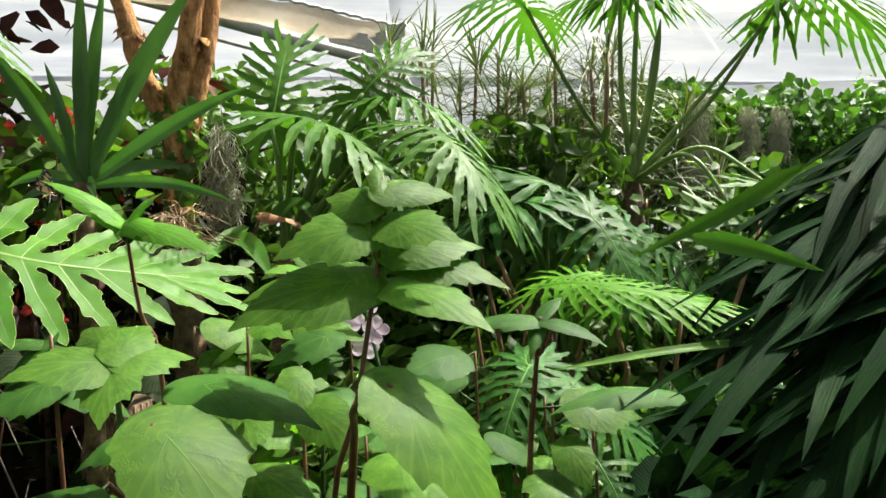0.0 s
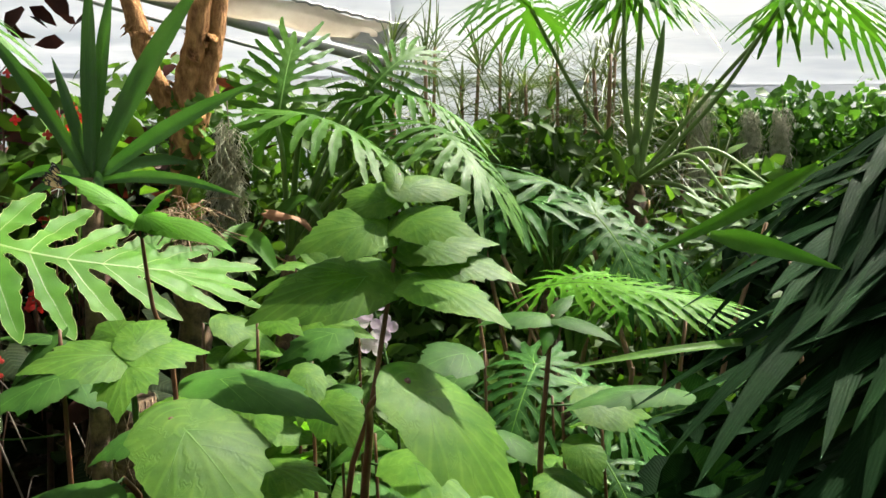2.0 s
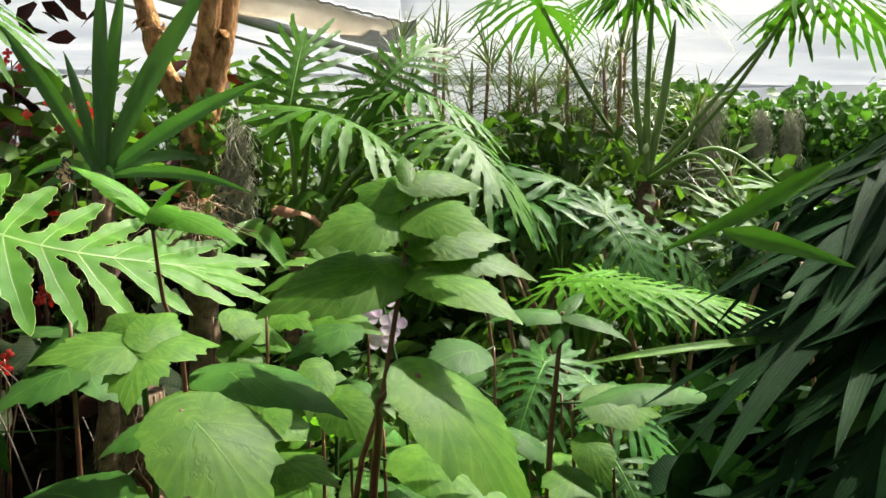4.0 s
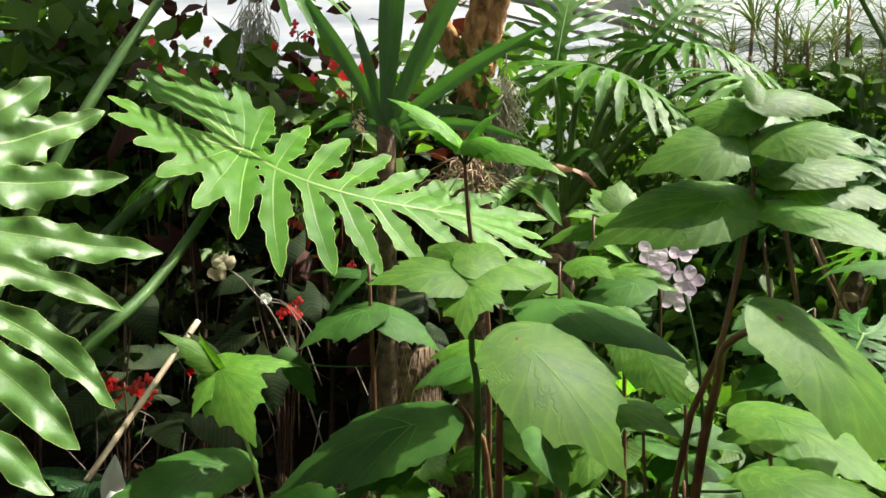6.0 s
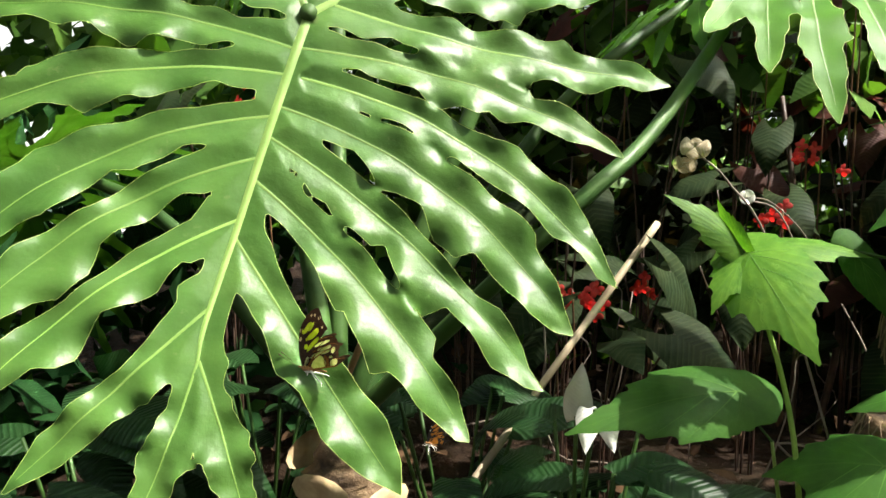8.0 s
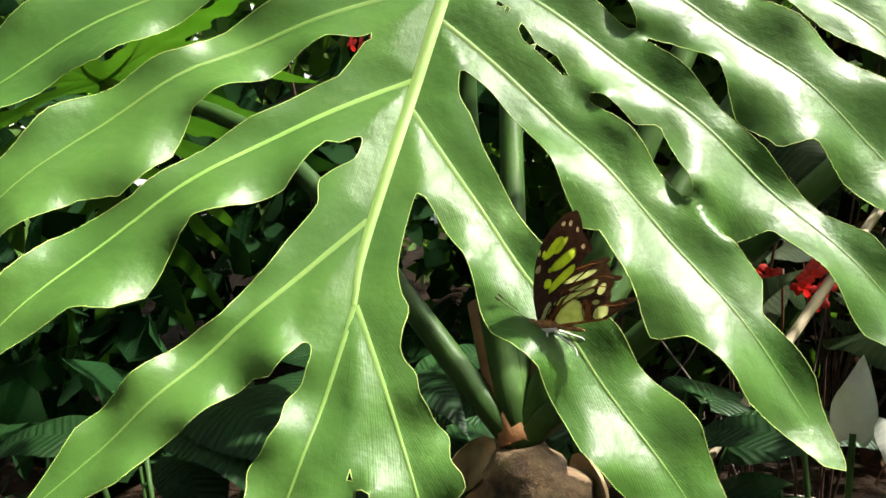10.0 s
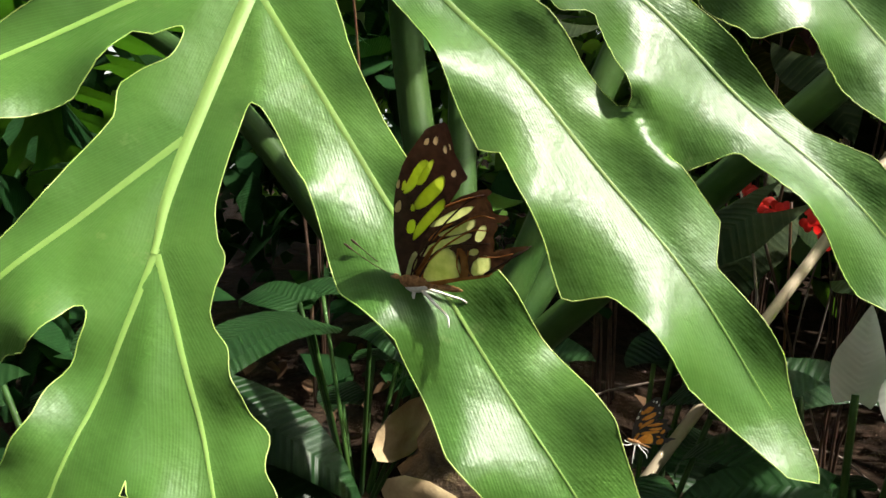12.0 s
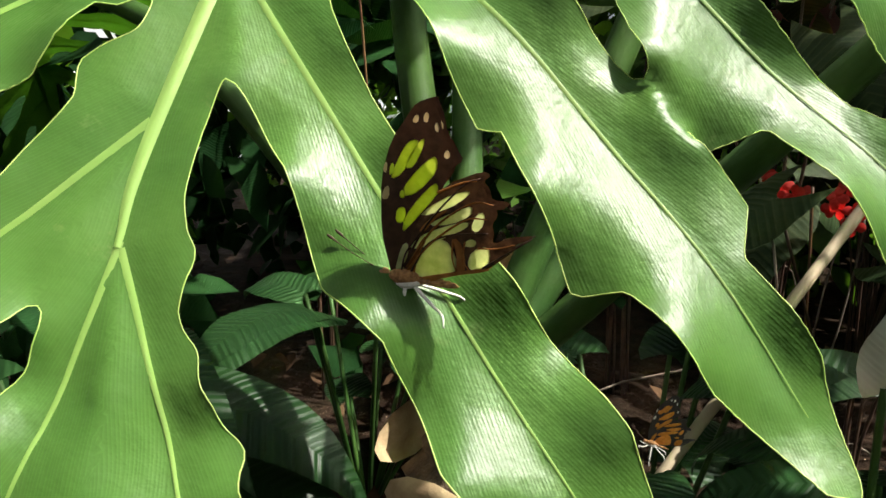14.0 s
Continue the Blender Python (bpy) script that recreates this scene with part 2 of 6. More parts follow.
def curve(points, count):
    """A smooth line through the points, in equal steps of its parameter."""
    p = np.asarray(points, float)
    if len(p) == 2:
        return p[0] + (p[1] - p[0]) * np.linspace(0, 1, count)[:, None]
    p = np.vstack([2 * p[0] - p[1], p, 2 * p[-1] - p[-2]])
    out = []
    for t in np.linspace(0, len(p) - 3 - 1e-9, count):
        i, s = int(t), t - int(t)
        a, b, c, d = p[i:i + 4]
        out.append(0.5 * (2 * b + (c - a) * s + (2 * a - 5 * b + 4 * c - d) * s**2 + (3 * b - a - 3 * c + d) * s**3))
    return np.array(out)


def tube(points, radii, sides=6, mesh=None, lumps=0.0):
    """A round stalk along a line, with closed ends."""
    p = np.asarray(points, float)
    r = np.broadcast_to(np.asarray(radii, float), len(p))
    d = np.gradient(p, axis=0)
    d /= np.linalg.norm(d, axis=1, keepdims=True) + 1e-12
    ref = np.array([0.31, 0.87, 0.39]) if abs(d[0] @ [0.31, 0.87, 0.39]) < 0.9 else np.array([1.0, 0, 0])
    vs, x = [], ref
    for i in range(len(p)):
        x = x - (x @ d[i]) * d[i]
        x = x / (np.linalg.norm(x) + 1e-12)
        y = np.cross(d[i], x)
        for k in range(sides):
            a = 2 * math.pi * k / sides
            rr = r[i] * (1 + lumps * math.sin(3.1 * a + 1.7 * i) * math.cos(0.9 * i + a))
            vs.append(p[i] + rr * (math.cos(a) * x + math.sin(a) * y))
    fs = [(i * sides + k, i * sides + (k + 1) % sides, (i + 1) * sides + (k + 1) % sides, (i + 1) * sides + k)
          for i in range(len(p) - 1) for k in range(sides)]
    fs += [tuple(range(sides))[::-1], tuple((len(p) - 1) * sides + k for k in range(sides))]
    uv = [(k / sides * 0.1, i * 0.02) for i in range(len(p)) for k in range(sides)]
    return (mesh or Mesh()).add(vs, fs, uv)


def blade(points, width, up=(0, 0, 1), fold=0.25, mesh=None, profile=None, across=2, wave=0.0, phase=0.0):
    """A strap leaf along a line: half-width by profile, folded along its middle."""
    p = np.asarray(points, float)
    n = len(p)
    s = np.linspace(0, 1, n)
    w = width * (profile(s) if profile else np.minimum(1, 4 * s + 0.35) * (1 - s**2.2) ** 0.8)
    d = np.gradient(p, axis=0)
    d /= np.linalg.norm(d, axis=1, keepdims=True) + 1e-12
    side = np.cross(d, up)
    side /= np.linalg.norm(side, axis=1, keepdims=True) + 1e-9
    top = np.cross(side, d)
    c = np.linspace(-1, 1, 2 * across + 1)
    off = w[:, None] * c[None]
    rise = np.abs(off) * fold + wave * w[:, None] * c[None] ** 2 * np.sin(14 * s + phase)[:, None] * np.sign(c)[None]
    v = p[:, None] + off[..., None] * side[:, None] + rise[..., None] * top[:, None]
    k = len(c)
    length = np.r_[0, np.cumsum(np.linalg.norm(np.diff(p, axis=0), axis=1))]
    uv = np.stack([np.abs(off) * 1.0, np.broadcast_to(length[:, None], off.shape) * 0.05], -1)
    fs = [(i * k + j, i * k + j + 1, (i + 1) * k + j + 1, (i + 1) * k + j) for i in range(n - 1) for j in range(k - 1)]
    return (mesh or Mesh()).add(v.reshape(-1, 3), fs, uv.reshape(-1, 2))


def broad_leaf(length, width, teeth=9, heart=0.25, droop=0.5, cup=0.12, ripple=0.012, lobe=0.0, rows=26, seed=0, mesh=None, m=None, tooth=0.02, blunt=False):
    """A broad leaf from its stalk at the origin along +y: heart-shaped base, toothed margin, sunken veins, drooping tip."""
    rnd = random.Random(seed)
    s = np.linspace(0, 1, rows)
    w = np.interp(s, [0, 0.08, 0.22, 0.36, 0.5, 0.66, 0.82, 0.93, 1], [0.66, 0.9, 1.02, 0.98, 0.84, 0.60, 0.33, 0.14, 0.0])
    if blunt:
        w = 0.12 + 0.9 * np.sin(math.pi * np.minimum(1, s * 1.0) ** 1.35) ** 0.7
        w[-1] = 0.25
    w = w + lobe * (np.exp(-((s - 0.34) / 0.07) ** 2) - 0.9 * np.exp(-((s - 0.50) / 0.07) ** 2))
    c = np.linspace(-1, 1, 11)
    ph = rnd.uniform(0, 6)
    saw = ((s * teeth + 0.15) % 1.0)
    edge = 1 + tooth * (0.6 - saw) * (s > 0.03) * (s < 0.985)
    half = width / 2 * w[:, None] * np.sign(c)[None] * np.abs(c)[None] * np.where(np.abs(c)[None] > 0.95, edge[:, None], 1)
    half = half * (1 + 0.06 * np.sin(5 * s + ph))[:, None] ** np.sign(c)[None]
    y = s[:, None] * length - heart * length * np.abs(c)[None] ** 1.6 * (1 - s[:, None]) ** 3.5
    z = -cup * np.abs(half) * np.abs(c)[None] + 0.05 * np.abs(half)
    vein = (y / length * 7 - np.abs(half) / width * 5) % 1.0
    z = z + ripple * length * 0.22 * (np.sin(vein * 2 * math.pi) * np.abs(c)[None] ** 0.7 * (1 - s[:, None] ** 3))
    z = z + ripple * length * np.abs(c)[None] ** 2 * np.sin(11 * s[:, None] + ph + c[None])
    bend = droop * s[:, None] ** 1.5
    yy, zz = y * np.cos(bend * 0.7) , z - length * s[:, None] * np.sin(bend * 0.6)
    v = np.stack([half, yy, zz], -1)
    k = len(c)
    uv = np.stack([y - 0.55 * np.abs(half), np.abs(half) * 0.03], -1)
    fs = [(i * k + j, i * k + j + 1, (i + 1) * k + j + 1, (i + 1) * k + j) for i in range(rows - 1) for j in range(k - 1)]
    v = v.reshape(-1, 3)
    if m is not None:
        a = np.array(m)
        v = v @ a[:3, :3].T + a[:3, 3]
    return (mesh or Mesh()).add(v, fs, uv.reshape(-1, 2))


# ---- lobed leaves (deep-cut arum foliage) ----
LOWER = ((0, 0.1, 0.18, 0.24, 0.32, 0.45, 0.55, 0.58, 0.75, 0.9, 1.0), (1.0, 0.9, 0.62, 0.85, 1.02, 1.32, 1.34, 0.96, 0.80, 0.48, 0.02))
UPPER = ((0, 0.1, 0.18, 0.3, 0.5, 0.62, 0.66, 0.69, 0.82, 0.93, 1.0), (1.0, 0.9, 0.60, 0.64, 0.86, 0.95, 0.93, 0.60, 0.62, 0.38, 0.02))


def lobe_line(p0, p1, bow, count=48):
    """From the midrib to the lobe's tip, bowed to one side."""
    p0, p1 = np.array(p0, float), np.array(p1, float)
    d = p1 - p0
    mid = (p0 + p1) / 2 + bow * np.array([d[1], -d[0]])
    s = np.linspace(0, 1, count)[:, None]
    return (1 - s) ** 2 * p0 + 2 * s * (1 - s) * mid + s**2 * p1


def lobed_leaf(lobes, midribs, cell, arch, web=0.004, ripple=0.004, seed=0, profile=None, teeth=0.0, valley=0.16, margins=None, seam=0.0, dome=3.0):
    """The blade of a deep-cut leaf, in its own plane (x across, y from the stalk to the tip, z up), as a union of lobes that melt
    together along the midribs. lobes: start, tip, half-width, bow, side; margins: for some lobes by number, their two sides as (place
    along the lobe, width in mm); seam: the gap kept between lobes that meet past their roots. Returns blade, margin and vein meshes."""
    rnd = random.Random(seed)
    lower, upper = profile or (LOWER, UPPER)
    lines = [lobe_line(a, b, bow) for a, b, w, bow, side in lobes]
    every = np.concatenate(lines + [np.array(r, float) for r in midribs])
    lo, hi = every.min(0) - 0.03, every.max(0) + 0.03
    nx, ny = int((hi[0] - lo[0]) / cell) + 2, int((hi[1] - lo[1]) / cell) + 2
    gx, gy = lo[0] + cell * np.arange(nx), lo[1] + cell * np.arange(ny)
    phases = [rnd.uniform(0, 6.28) for _ in lobes]
    freqs = [rnd.uniform(3.6, 5.4) for _ in lobes]

    def field(p):
        total = np.zeros(len(p))
        best = np.full(len(p), -9.0)
        first, second = np.full(len(p), -9.0), np.full(len(p), -9.0)
        near = np.zeros((len(p), 3))
        for k, (line, (a, b, w, bow, side)) in enumerate(zip(lines, lobes)):
            f = np.full(len(p), -9.0)
            box = ((p > line.min(0) - 0.06) & (p < line.max(0) + 0.06)).all(1)
            q = p[box]
            if not len(q):
                continue
            seg = np.diff(line, axis=0)
            seg_l = (seg**2).sum(1)
            rel = q[:, None] - line[None, :-1]
            t = np.clip((rel * seg).sum(-1) / seg_l, 0, 1)
            gap = rel - t[..., None] * seg
            dd = (gap**2).sum(-1)
            j = dd.argmin(1)
            i = np.arange(len(q))
            dist = np.sqrt(dd[i, j])
            s = (j + t[i, j]) / len(seg)
            cross = (seg[j, 0] * gap[i, j, 1] - seg[j, 1] * gap[i, j, 0]) * side
            if margins and k in margins:
                low, high = [np.array(((0, m[0][1]), *m, (1, 0.4))).T for m in margins[k]]
                wide = 0.001 * np.where(cross > 0, np.interp(s, *low), np.interp(s, *high))
                wide = wide * (1 + 0.02 * np.sin(s * 43 + phases[k]))
            else:
                wide = w * np.where(cross > 0, np.interp(s, *lower), np.interp(s, *upper))
                wide = wide * (1 + 0.07 * np.sin(s * 31 + phases[k]) + 0.04 * np.sin(s * 57 + 2 * phases[k]))
            wide = wide * (1 + teeth * (0.5 - (s * 8 + 0.3 * (cross > 0)) % 1.0) * (s > 0.15))
            f[box] = wide - dist
            if seam:
                past = np.where(s > 0.22, wide - dist, -9.0)
                second[box] = np.maximum(second[box], np.minimum(first[box], past))
                first[box] = np.maximum(first[box], past)
            total[box] += np.exp(np.clip((wide - dist) / web, -30, 40))
            sub = np.where(f > best)[0]
            best[sub] = f[sub]
            full = np.zeros((len(p), 3))
            reach = np.sqrt(seg_l).sum()
            full[box] = np.stack([s, dist, np.sin(s * freqs[k] * 6.28 + phases[k] + (cross > 0) * 1.3) * np.clip((s - 0.12) * 5, 0, 1) * (dist / (wide + 0.003)) ** 2.5 + 0.25 * np.sin(s * freqs[k] * 4.1 + 2 * phases[k]) * np.clip((s - 0.15) * 4, 0, 1)], 1)
            full[:, 2] *= min(1.0, max(0.0, reach / 0.10 - 0.5))
            near[sub] = full[sub]
            near[sub, 0] *= reach
        for r in midribs:
            r = np.array(r, float)
            seg = np.diff(r, axis=0)
            rel = p[:, None] - r[None, :-1]
            t = np.clip((rel * seg).sum(-1) / (seg**2).sum(1), 0, 1)
            dist = np.sqrt(((rel - t[..., None] * seg) ** 2).sum(-1)).min(1)
            total += np.exp(np.clip((0.016 - dist) / web, -30, 40))
            near[:, 1] = np.minimum(near[:, 1], dist)
        value = web * np.log(total + 1e-12)
        if seam:
            value = np.where(second > -0.004, np.minimum(value, np.maximum(first - second, -second) - seam), value)
        return value, near

    def height(p, near):
        return np.array([arch(x, y) for x, y in p]) + valley * np.maximum(0, near[:, 1] - 0.001) - dome * np.maximum(0, near[:, 1] - 0.012) ** 2 + ripple * near[:, 2]

    grid = np.stack(np.meshgrid(gx, gy), -1).reshape(-1, 2)
    value, near = field(grid)
    inside = value.reshape(ny, nx)
    middle = (inside[:-1, :-1] + inside[1:, :-1] + inside[:-1, 1:] + inside[1:, 1:]) / 4 > 0
    rows, cols = np.nonzero(middle)
    quads = np.stack([rows * nx + cols, rows * nx + cols + 1, (rows + 1) * nx + cols + 1, (rows + 1) * nx + cols], 1)
    used, inverse = np.unique(quads, return_inverse=True)
    quads = inverse.reshape(-1, 4)
    edges = np.concatenate([quads[:, [i, (i + 1) % 4]] for i in range(4)])
    key = np.sort(edges, 1)
    uniq, first, number = np.unique(key, axis=0, return_index=True, return_counts=True)
    rim_edges = edges[first[number == 1]]
    p = grid[used].copy()
    rim = np.unique(rim_edges)
    for _ in range(3):
        e = cell * 0.1
        f0 = field(p[rim])[0]
        g = np.stack([field(p[rim] + (e, 0))[0] - f0, field(p[rim] + (0, e))[0] - f0], 1) / e
        step = f0[:, None] * g / ((g**2).sum(1, keepdims=True) + 0.05)
        p[rim] -= np.clip(step, -cell, cell)
    near = field(p)[1]
    pairs = np.concatenate([edges, edges[:, ::-1]])
    share = np.bincount(pairs[:, 0], minlength=len(p)) + 1.0
    for _ in range(5):
        near[:, 2] = (near[:, 2] + np.bincount(pairs[:, 0], near[pairs[:, 1], 2], len(p))) / share
    z = height(p, near)
    v = np.column_stack([p, z])
    body = Mesh().add(v, quads.tolist(), np.column_stack([near[:, 1] - 0.22 * near[:, 0], near[:, 0] * 0.02]))
    margin = Mesh()
    follow = {}
    for a, b in rim_edges.tolist():
        follow.setdefault(a, []).append(b)
    while follow:
        start = next(iter(follow))
        loop = [start]
        while loop[-1] in follow:
            nxt = follow[loop[-1]].pop()
            if not follow[loop[-1]]:
                del follow[loop[-1]]
            loop.append(nxt)
            if nxt == start:
                break
        if len(loop) > 4:
            tube(v[loop], max(0.00022, cell * 0.09), 4, margin)
    veins = []
    for line, (a, b, w, bow, side) in zip(lines, lobes):
        if np.linalg.norm(np.subtract(a, b)) < 0.05:
            continue
        q = line[:44]
        n2 = field(q)[1]
        n2[:, 1] = 0
        n2[:, 2] = [near[((p - c) ** 2).sum(1).argmin(), 2] for c in q]
        zz = height(q, n2)
        size = np.linspace(1, 0.12, len(q)) * w * (0.022 if profile else 0.062)
        mesh = Mesh()
        blade(np.column_stack([q, zz + 0.0006]), 1.0, (0, 0, 1), -0.30, mesh, lambda s, size=size: size, 1)
        veins.append(mesh)
    ribs = []
    for r in midribs:
        q = curve(r, 40)
        zz = height(q, np.zeros((40, 3)))
        size = np.linspace(0.0048, 0.0011, 40)
        ribs.append(blade(np.column_stack([q, zz + np.linspace(0.0030, 0.0012, 40)]), 1.0, (0, 0, 1), -0.45, None, lambda s, size=size: size, 2))
    return body, margin, veins, ribs


def leaf_set(prefix, lobes, midribs, cell, arch, mat, vein_mat=M_VEIN, **more):
    """Mesh data of one lobed leaf, to be shared by all leaves of its pattern."""
    body, margin, veins, ribs = lobed_leaf(lobes, midribs, cell, arch, **more)
    return (body.data(prefix + "_blade", mat), margin.data(prefix + "_margin", M_MARGIN) if more.get("seed", 0) < 90 else None,
            [x.data(prefix + "_vein", vein_mat) for x in veins], [x.data(prefix + "_midrib", vein_mat) for x in ribs])


def hang_leaf(plant, pattern, m, label="", scale=1.0, mat=None):
    """One leaf of a pattern on its plant: blade with midribs, veins and margin as sub-parts."""
    blade_data, margin, veins, ribs = pattern
    if mat:
        blade_data = blade_data.copy()
        blade_data.materials[0] = mat
    ob = part("leaf", blade_data, None, plant, label, m @ Matrix.Diagonal((scale, scale, scale, 1)))
    for r in ribs:
        part("midrib", r, None, ob)
    for x in veins:
        part("vein", x, None, ob)
    if margin:
        part("margin", margin, None, ob)
    return ob


def pattern_lobes(length, spread, count, seed, width=0.021, back=4, sweep=0.55, bend=0.0):
    """Lobes in pairs down a midrib, and a fan of them on each of the two back lobes beside the stalk."""
    rnd = random.Random(seed)
    out = []
    for side in (-1, 1):
        for i in range(count):
            f = (i + 0.5) / count
            y0 = length * (0.06 + 0.74 * f)
            reach = spread * (1.0 - 0.72 * f ** 1.6) * rnd.uniform(0.92, 1.08)
            y1 = y0 + length * (0.06 + sweep * f * 0.75) * rnd.uniform(0.9, 1.1)
            out.append(((0, y0), (side * reach, y1), width * (1.05 - 0.25 * f), 0.10 * side, side))
        for i in range(back):
            f = (i + 0.3) / back
            a = radians(8 + 95 * f)
            start = (side * 0.05 * length * (0.4 + f), -0.13 * length * f)
            reach = spread * (1.02 - 0.22 * f) * rnd.uniform(0.9, 1.05)
            out.append((start, (start[0] + side * reach * math.cos(a), start[1] - reach * math.sin(a)), width, -0.08 * side, side))
    out.append(((0, length * 0.74), (rnd.uniform(-0.02, 0.02), length * 1.08), width * 1.0, 0.03, 1))
    ribs = [[(0, 0), (0, length * 0.4), (0, length * 0.8)], [(0, 0), (0.04 * length, -0.06 * length), (0.07 * length, -0.14 * length)],
            [(0, 0), (-0.04 * length, -0.06 * length), (-0.07 * length, -0.14 * length)]]
    if bend:
        out += [((side * 0.01, 0.02 * length), (side * spread, 0.05 * length), width, 0.05 * side, side) for side in (-1, 1)]
        # a midrib that swings to one side and back
        def bent(q):
            return (q[0] + bend * math.sin(math.pi * min(1.0, max(0.0, q[1] / length)) ** 0.7), q[1])
        out = [(bent(a), bent(b), *rest) for a, b, *rest in out]
        ribs = [[bent((0, length * f)) for f in np.linspace(0, 0.85, 9)]] + ribs[1:]
    return out, ribs

# ---- the greenhouse ----
BED = 0.45


def ground_sheet():
    n, size = 90, 60.0
    lin = np.linspace(-1, 1, n)
    lin = np.sign(lin) * np.abs(lin) ** 2.6 * size
    mesh = Mesh()
    vs = []
    for y in lin:
        for x in lin:
            near = math.exp(-(x * x + y * y) / 30)
            vs.append((x, y, BED + near * (0.05 * noise.noise((x * 1.7, y * 1.7, 0)) + 0.02 * noise.noise((x * 7, y * 7, 3)))))
    fs = [(j * n + i, j * n + i + 1, (j + 1) * n + i + 1, (j + 1) * n + i) for j in range(n - 1) for i in range(n - 1)]
    ob = part("ground", mesh.add(vs, fs), M_SOIL)
    tagged(ob, "dark damp planting soil under the foliage", "ground", kind="structure")


def cloth(name, label, corners, nu, nv, sag, mat, folds=0.02, thick=0.004, seed=0):
    """A slack sheet between four corners, hanging between its supports, with shallow folds."""
    a, b, c, d = [Vector(q) for q in corners]
    rnd = random.Random(seed)
    ph = rnd.uniform(0, 9)
    vs = []
    for j in range(nv):
        for i in range(nu):
            u, v = i / (nu - 1), j / (nv - 1)
            p = (a * (1 - u) + b * u) * (1 - v) + (d * (1 - u) + c * u) * v
            p.z -= sag * (4 * v * (1 - v)) + folds * (math.sin(v * 19 + 2.2 * math.sin(u * 5 + ph)) + 0.6 * noise.noise((u * 6, v * 9, ph)))
            p.y += folds * math.sin(v * 13 + u * 3 + ph)
            vs.append(p)
    fs = [(j * nu + i, j * nu + i + 1, (j + 1) * nu + i + 1, (j + 1) * nu + i) for j in range(nv - 1) for i in range(nu - 1)]
    ob = part(name, Mesh().add(vs, fs), mat)
    so = ob.modifiers.new("thickness", "SOLIDIFY")
    so.thickness = thick
    return tagged(ob, label, "greenhouse sheet", kind="structure")


def box(mesh, lo, hi, bevel=0.0):
    x0, y0, z0 = lo
    x1, y1, z1 = hi
    vs = [(x, y, z) for z in (z0, z1) for y in (y0, y1) for x in (x0, x1)]
    return mesh.add(vs, [(0, 2, 3, 1), (4, 5, 7, 6), (0, 1, 5, 4), (1, 3, 7, 5), (3, 2, 6, 7), (2, 0, 4, 6)])


def greenhouse():
    # milky end sheet and the long slack ceiling sheets at the back
    cloth("ceiling_back", "white milky plastic ceiling sheet with slack folds", [(-0.4, 6.7, 2.42), (8, 6.7, 2.40), (8, 5.3, 3.2), (-0.4, 5.3, 3.2)], 70, 60, 0.10, M_SHEET, 0.030, seed=1)
    cloth("wall_back", "white translucent sheet wall behind the plants", [(-8, 7.4, 0.3), (8, 7.4, 0.3), (8, 6.7, 2.6), (-8, 6.7, 2.6)], 40, 20, 0.0, M_SHEET, 0.012, seed=2)
    cloth("ceiling_side", "milky plastic ceiling sheet above the gutter", [(-8, 6.7, 2.5), (-0.4, 6.7, 2.42), (-0.4, 5.3, 3.2), (-8, 5.3, 3.2)], 30, 20, 0.06, M_SHEET, 0.014, seed=5)
    cloth("wall_left", "white translucent sheet wall", [(-6, -5, 0.3), (-6, 7.2, 0.3), (-6, 7.2, 3.3), (-6, -5, 3.3)], 30, 16, 0.0, M_SHEET, 0.01, seed=3)
    # right and front walls are invented, kept dark to lower the light inside
    cloth("wall_right", "dark wall added to cut stray daylight", [(8, 7.2, 0.3), (8, -5, 0.3), (8, -5, 3.4), (8, 7.2, 3.4)], 30, 16, 0.0, M_DIM_WALL, 0.01, seed=4)
    cloth("wall_front", "dark wall added to cut stray daylight", [(8, -5, 0.3), (-6, -5, 0.3), (-6, -5, 3.4), (8, -5, 3.4)], 30, 16, 0.0, M_DIM_WALL, 0.01, seed=6)
    # clear glazing over the beds, between rafters
    pane = Mesh()
    box(pane, (-6, -5, 3.36), (8, 5.3, 3.366))
    ob = part("ceiling", pane, M_GLASS, smooth=False)
    ob.visible_shadow = False
    tagged(ob, "clear greenhouse roof glazing", "roof", kind="structure")
    for x in (-4.6, -3.0, 4.2, 5.8):
        r = thing("rafter", "grey painted steel roof rafter", "rafter", (x, 0, 3.3), "roof rafters")
        mesh = Mesh()
        box(mesh, (-0.02, -5, -0.05), (0.02, 5.2, 0.05))
        part("rail", mesh, M_STEEL, r, smooth=False)
    # stained awning roll with its ribbed metal edge, post head and pipe
    awning = thing("awning", "stained off-white awning sheet under the roof gutter", "awning")
    p, mesh = [], Mesh()
    for j in range(30):
        for i in range(14):
            u, v = i / 13, j / 29
            a = Vector((-2.2, 3.75, 2.50)).lerp(Vector((-0.69, 4.77, 2.40)), v)
            b = Vector((-1.75, 4.0, 2.62)).lerp(Vector((-0.27, 4.98, 2.49)), v)
            q = a.lerp(b, u)
            q.z -= 0.06 * math.sin(u * math.pi) + 0.012 * math.sin(v * 23 + u * 2) + 0.01 * noise.noise((u * 3, v * 9, 1))
            p.append(q)
    mesh.add(p, [(j * 14 + i, j * 14 + i + 1, (j + 1) * 14 + i + 1, (j + 1) * 14 + i) for j in range(29) for i in range(13)])
    cover = part("cover", mesh, M_SHEET_OLD, awning, "stained sagging sheet")
    cover.modifiers.new("thickness", "SOLIDIFY").thickness = 0.006
    edge = Mesh()
    pts = curve([(-1.75, 4.0, 2.63), (-0.27, 4.98, 2.50)], 60)
    pts[:, 2] += 0.006 * np.sin(np.arange(60) * 2.1)
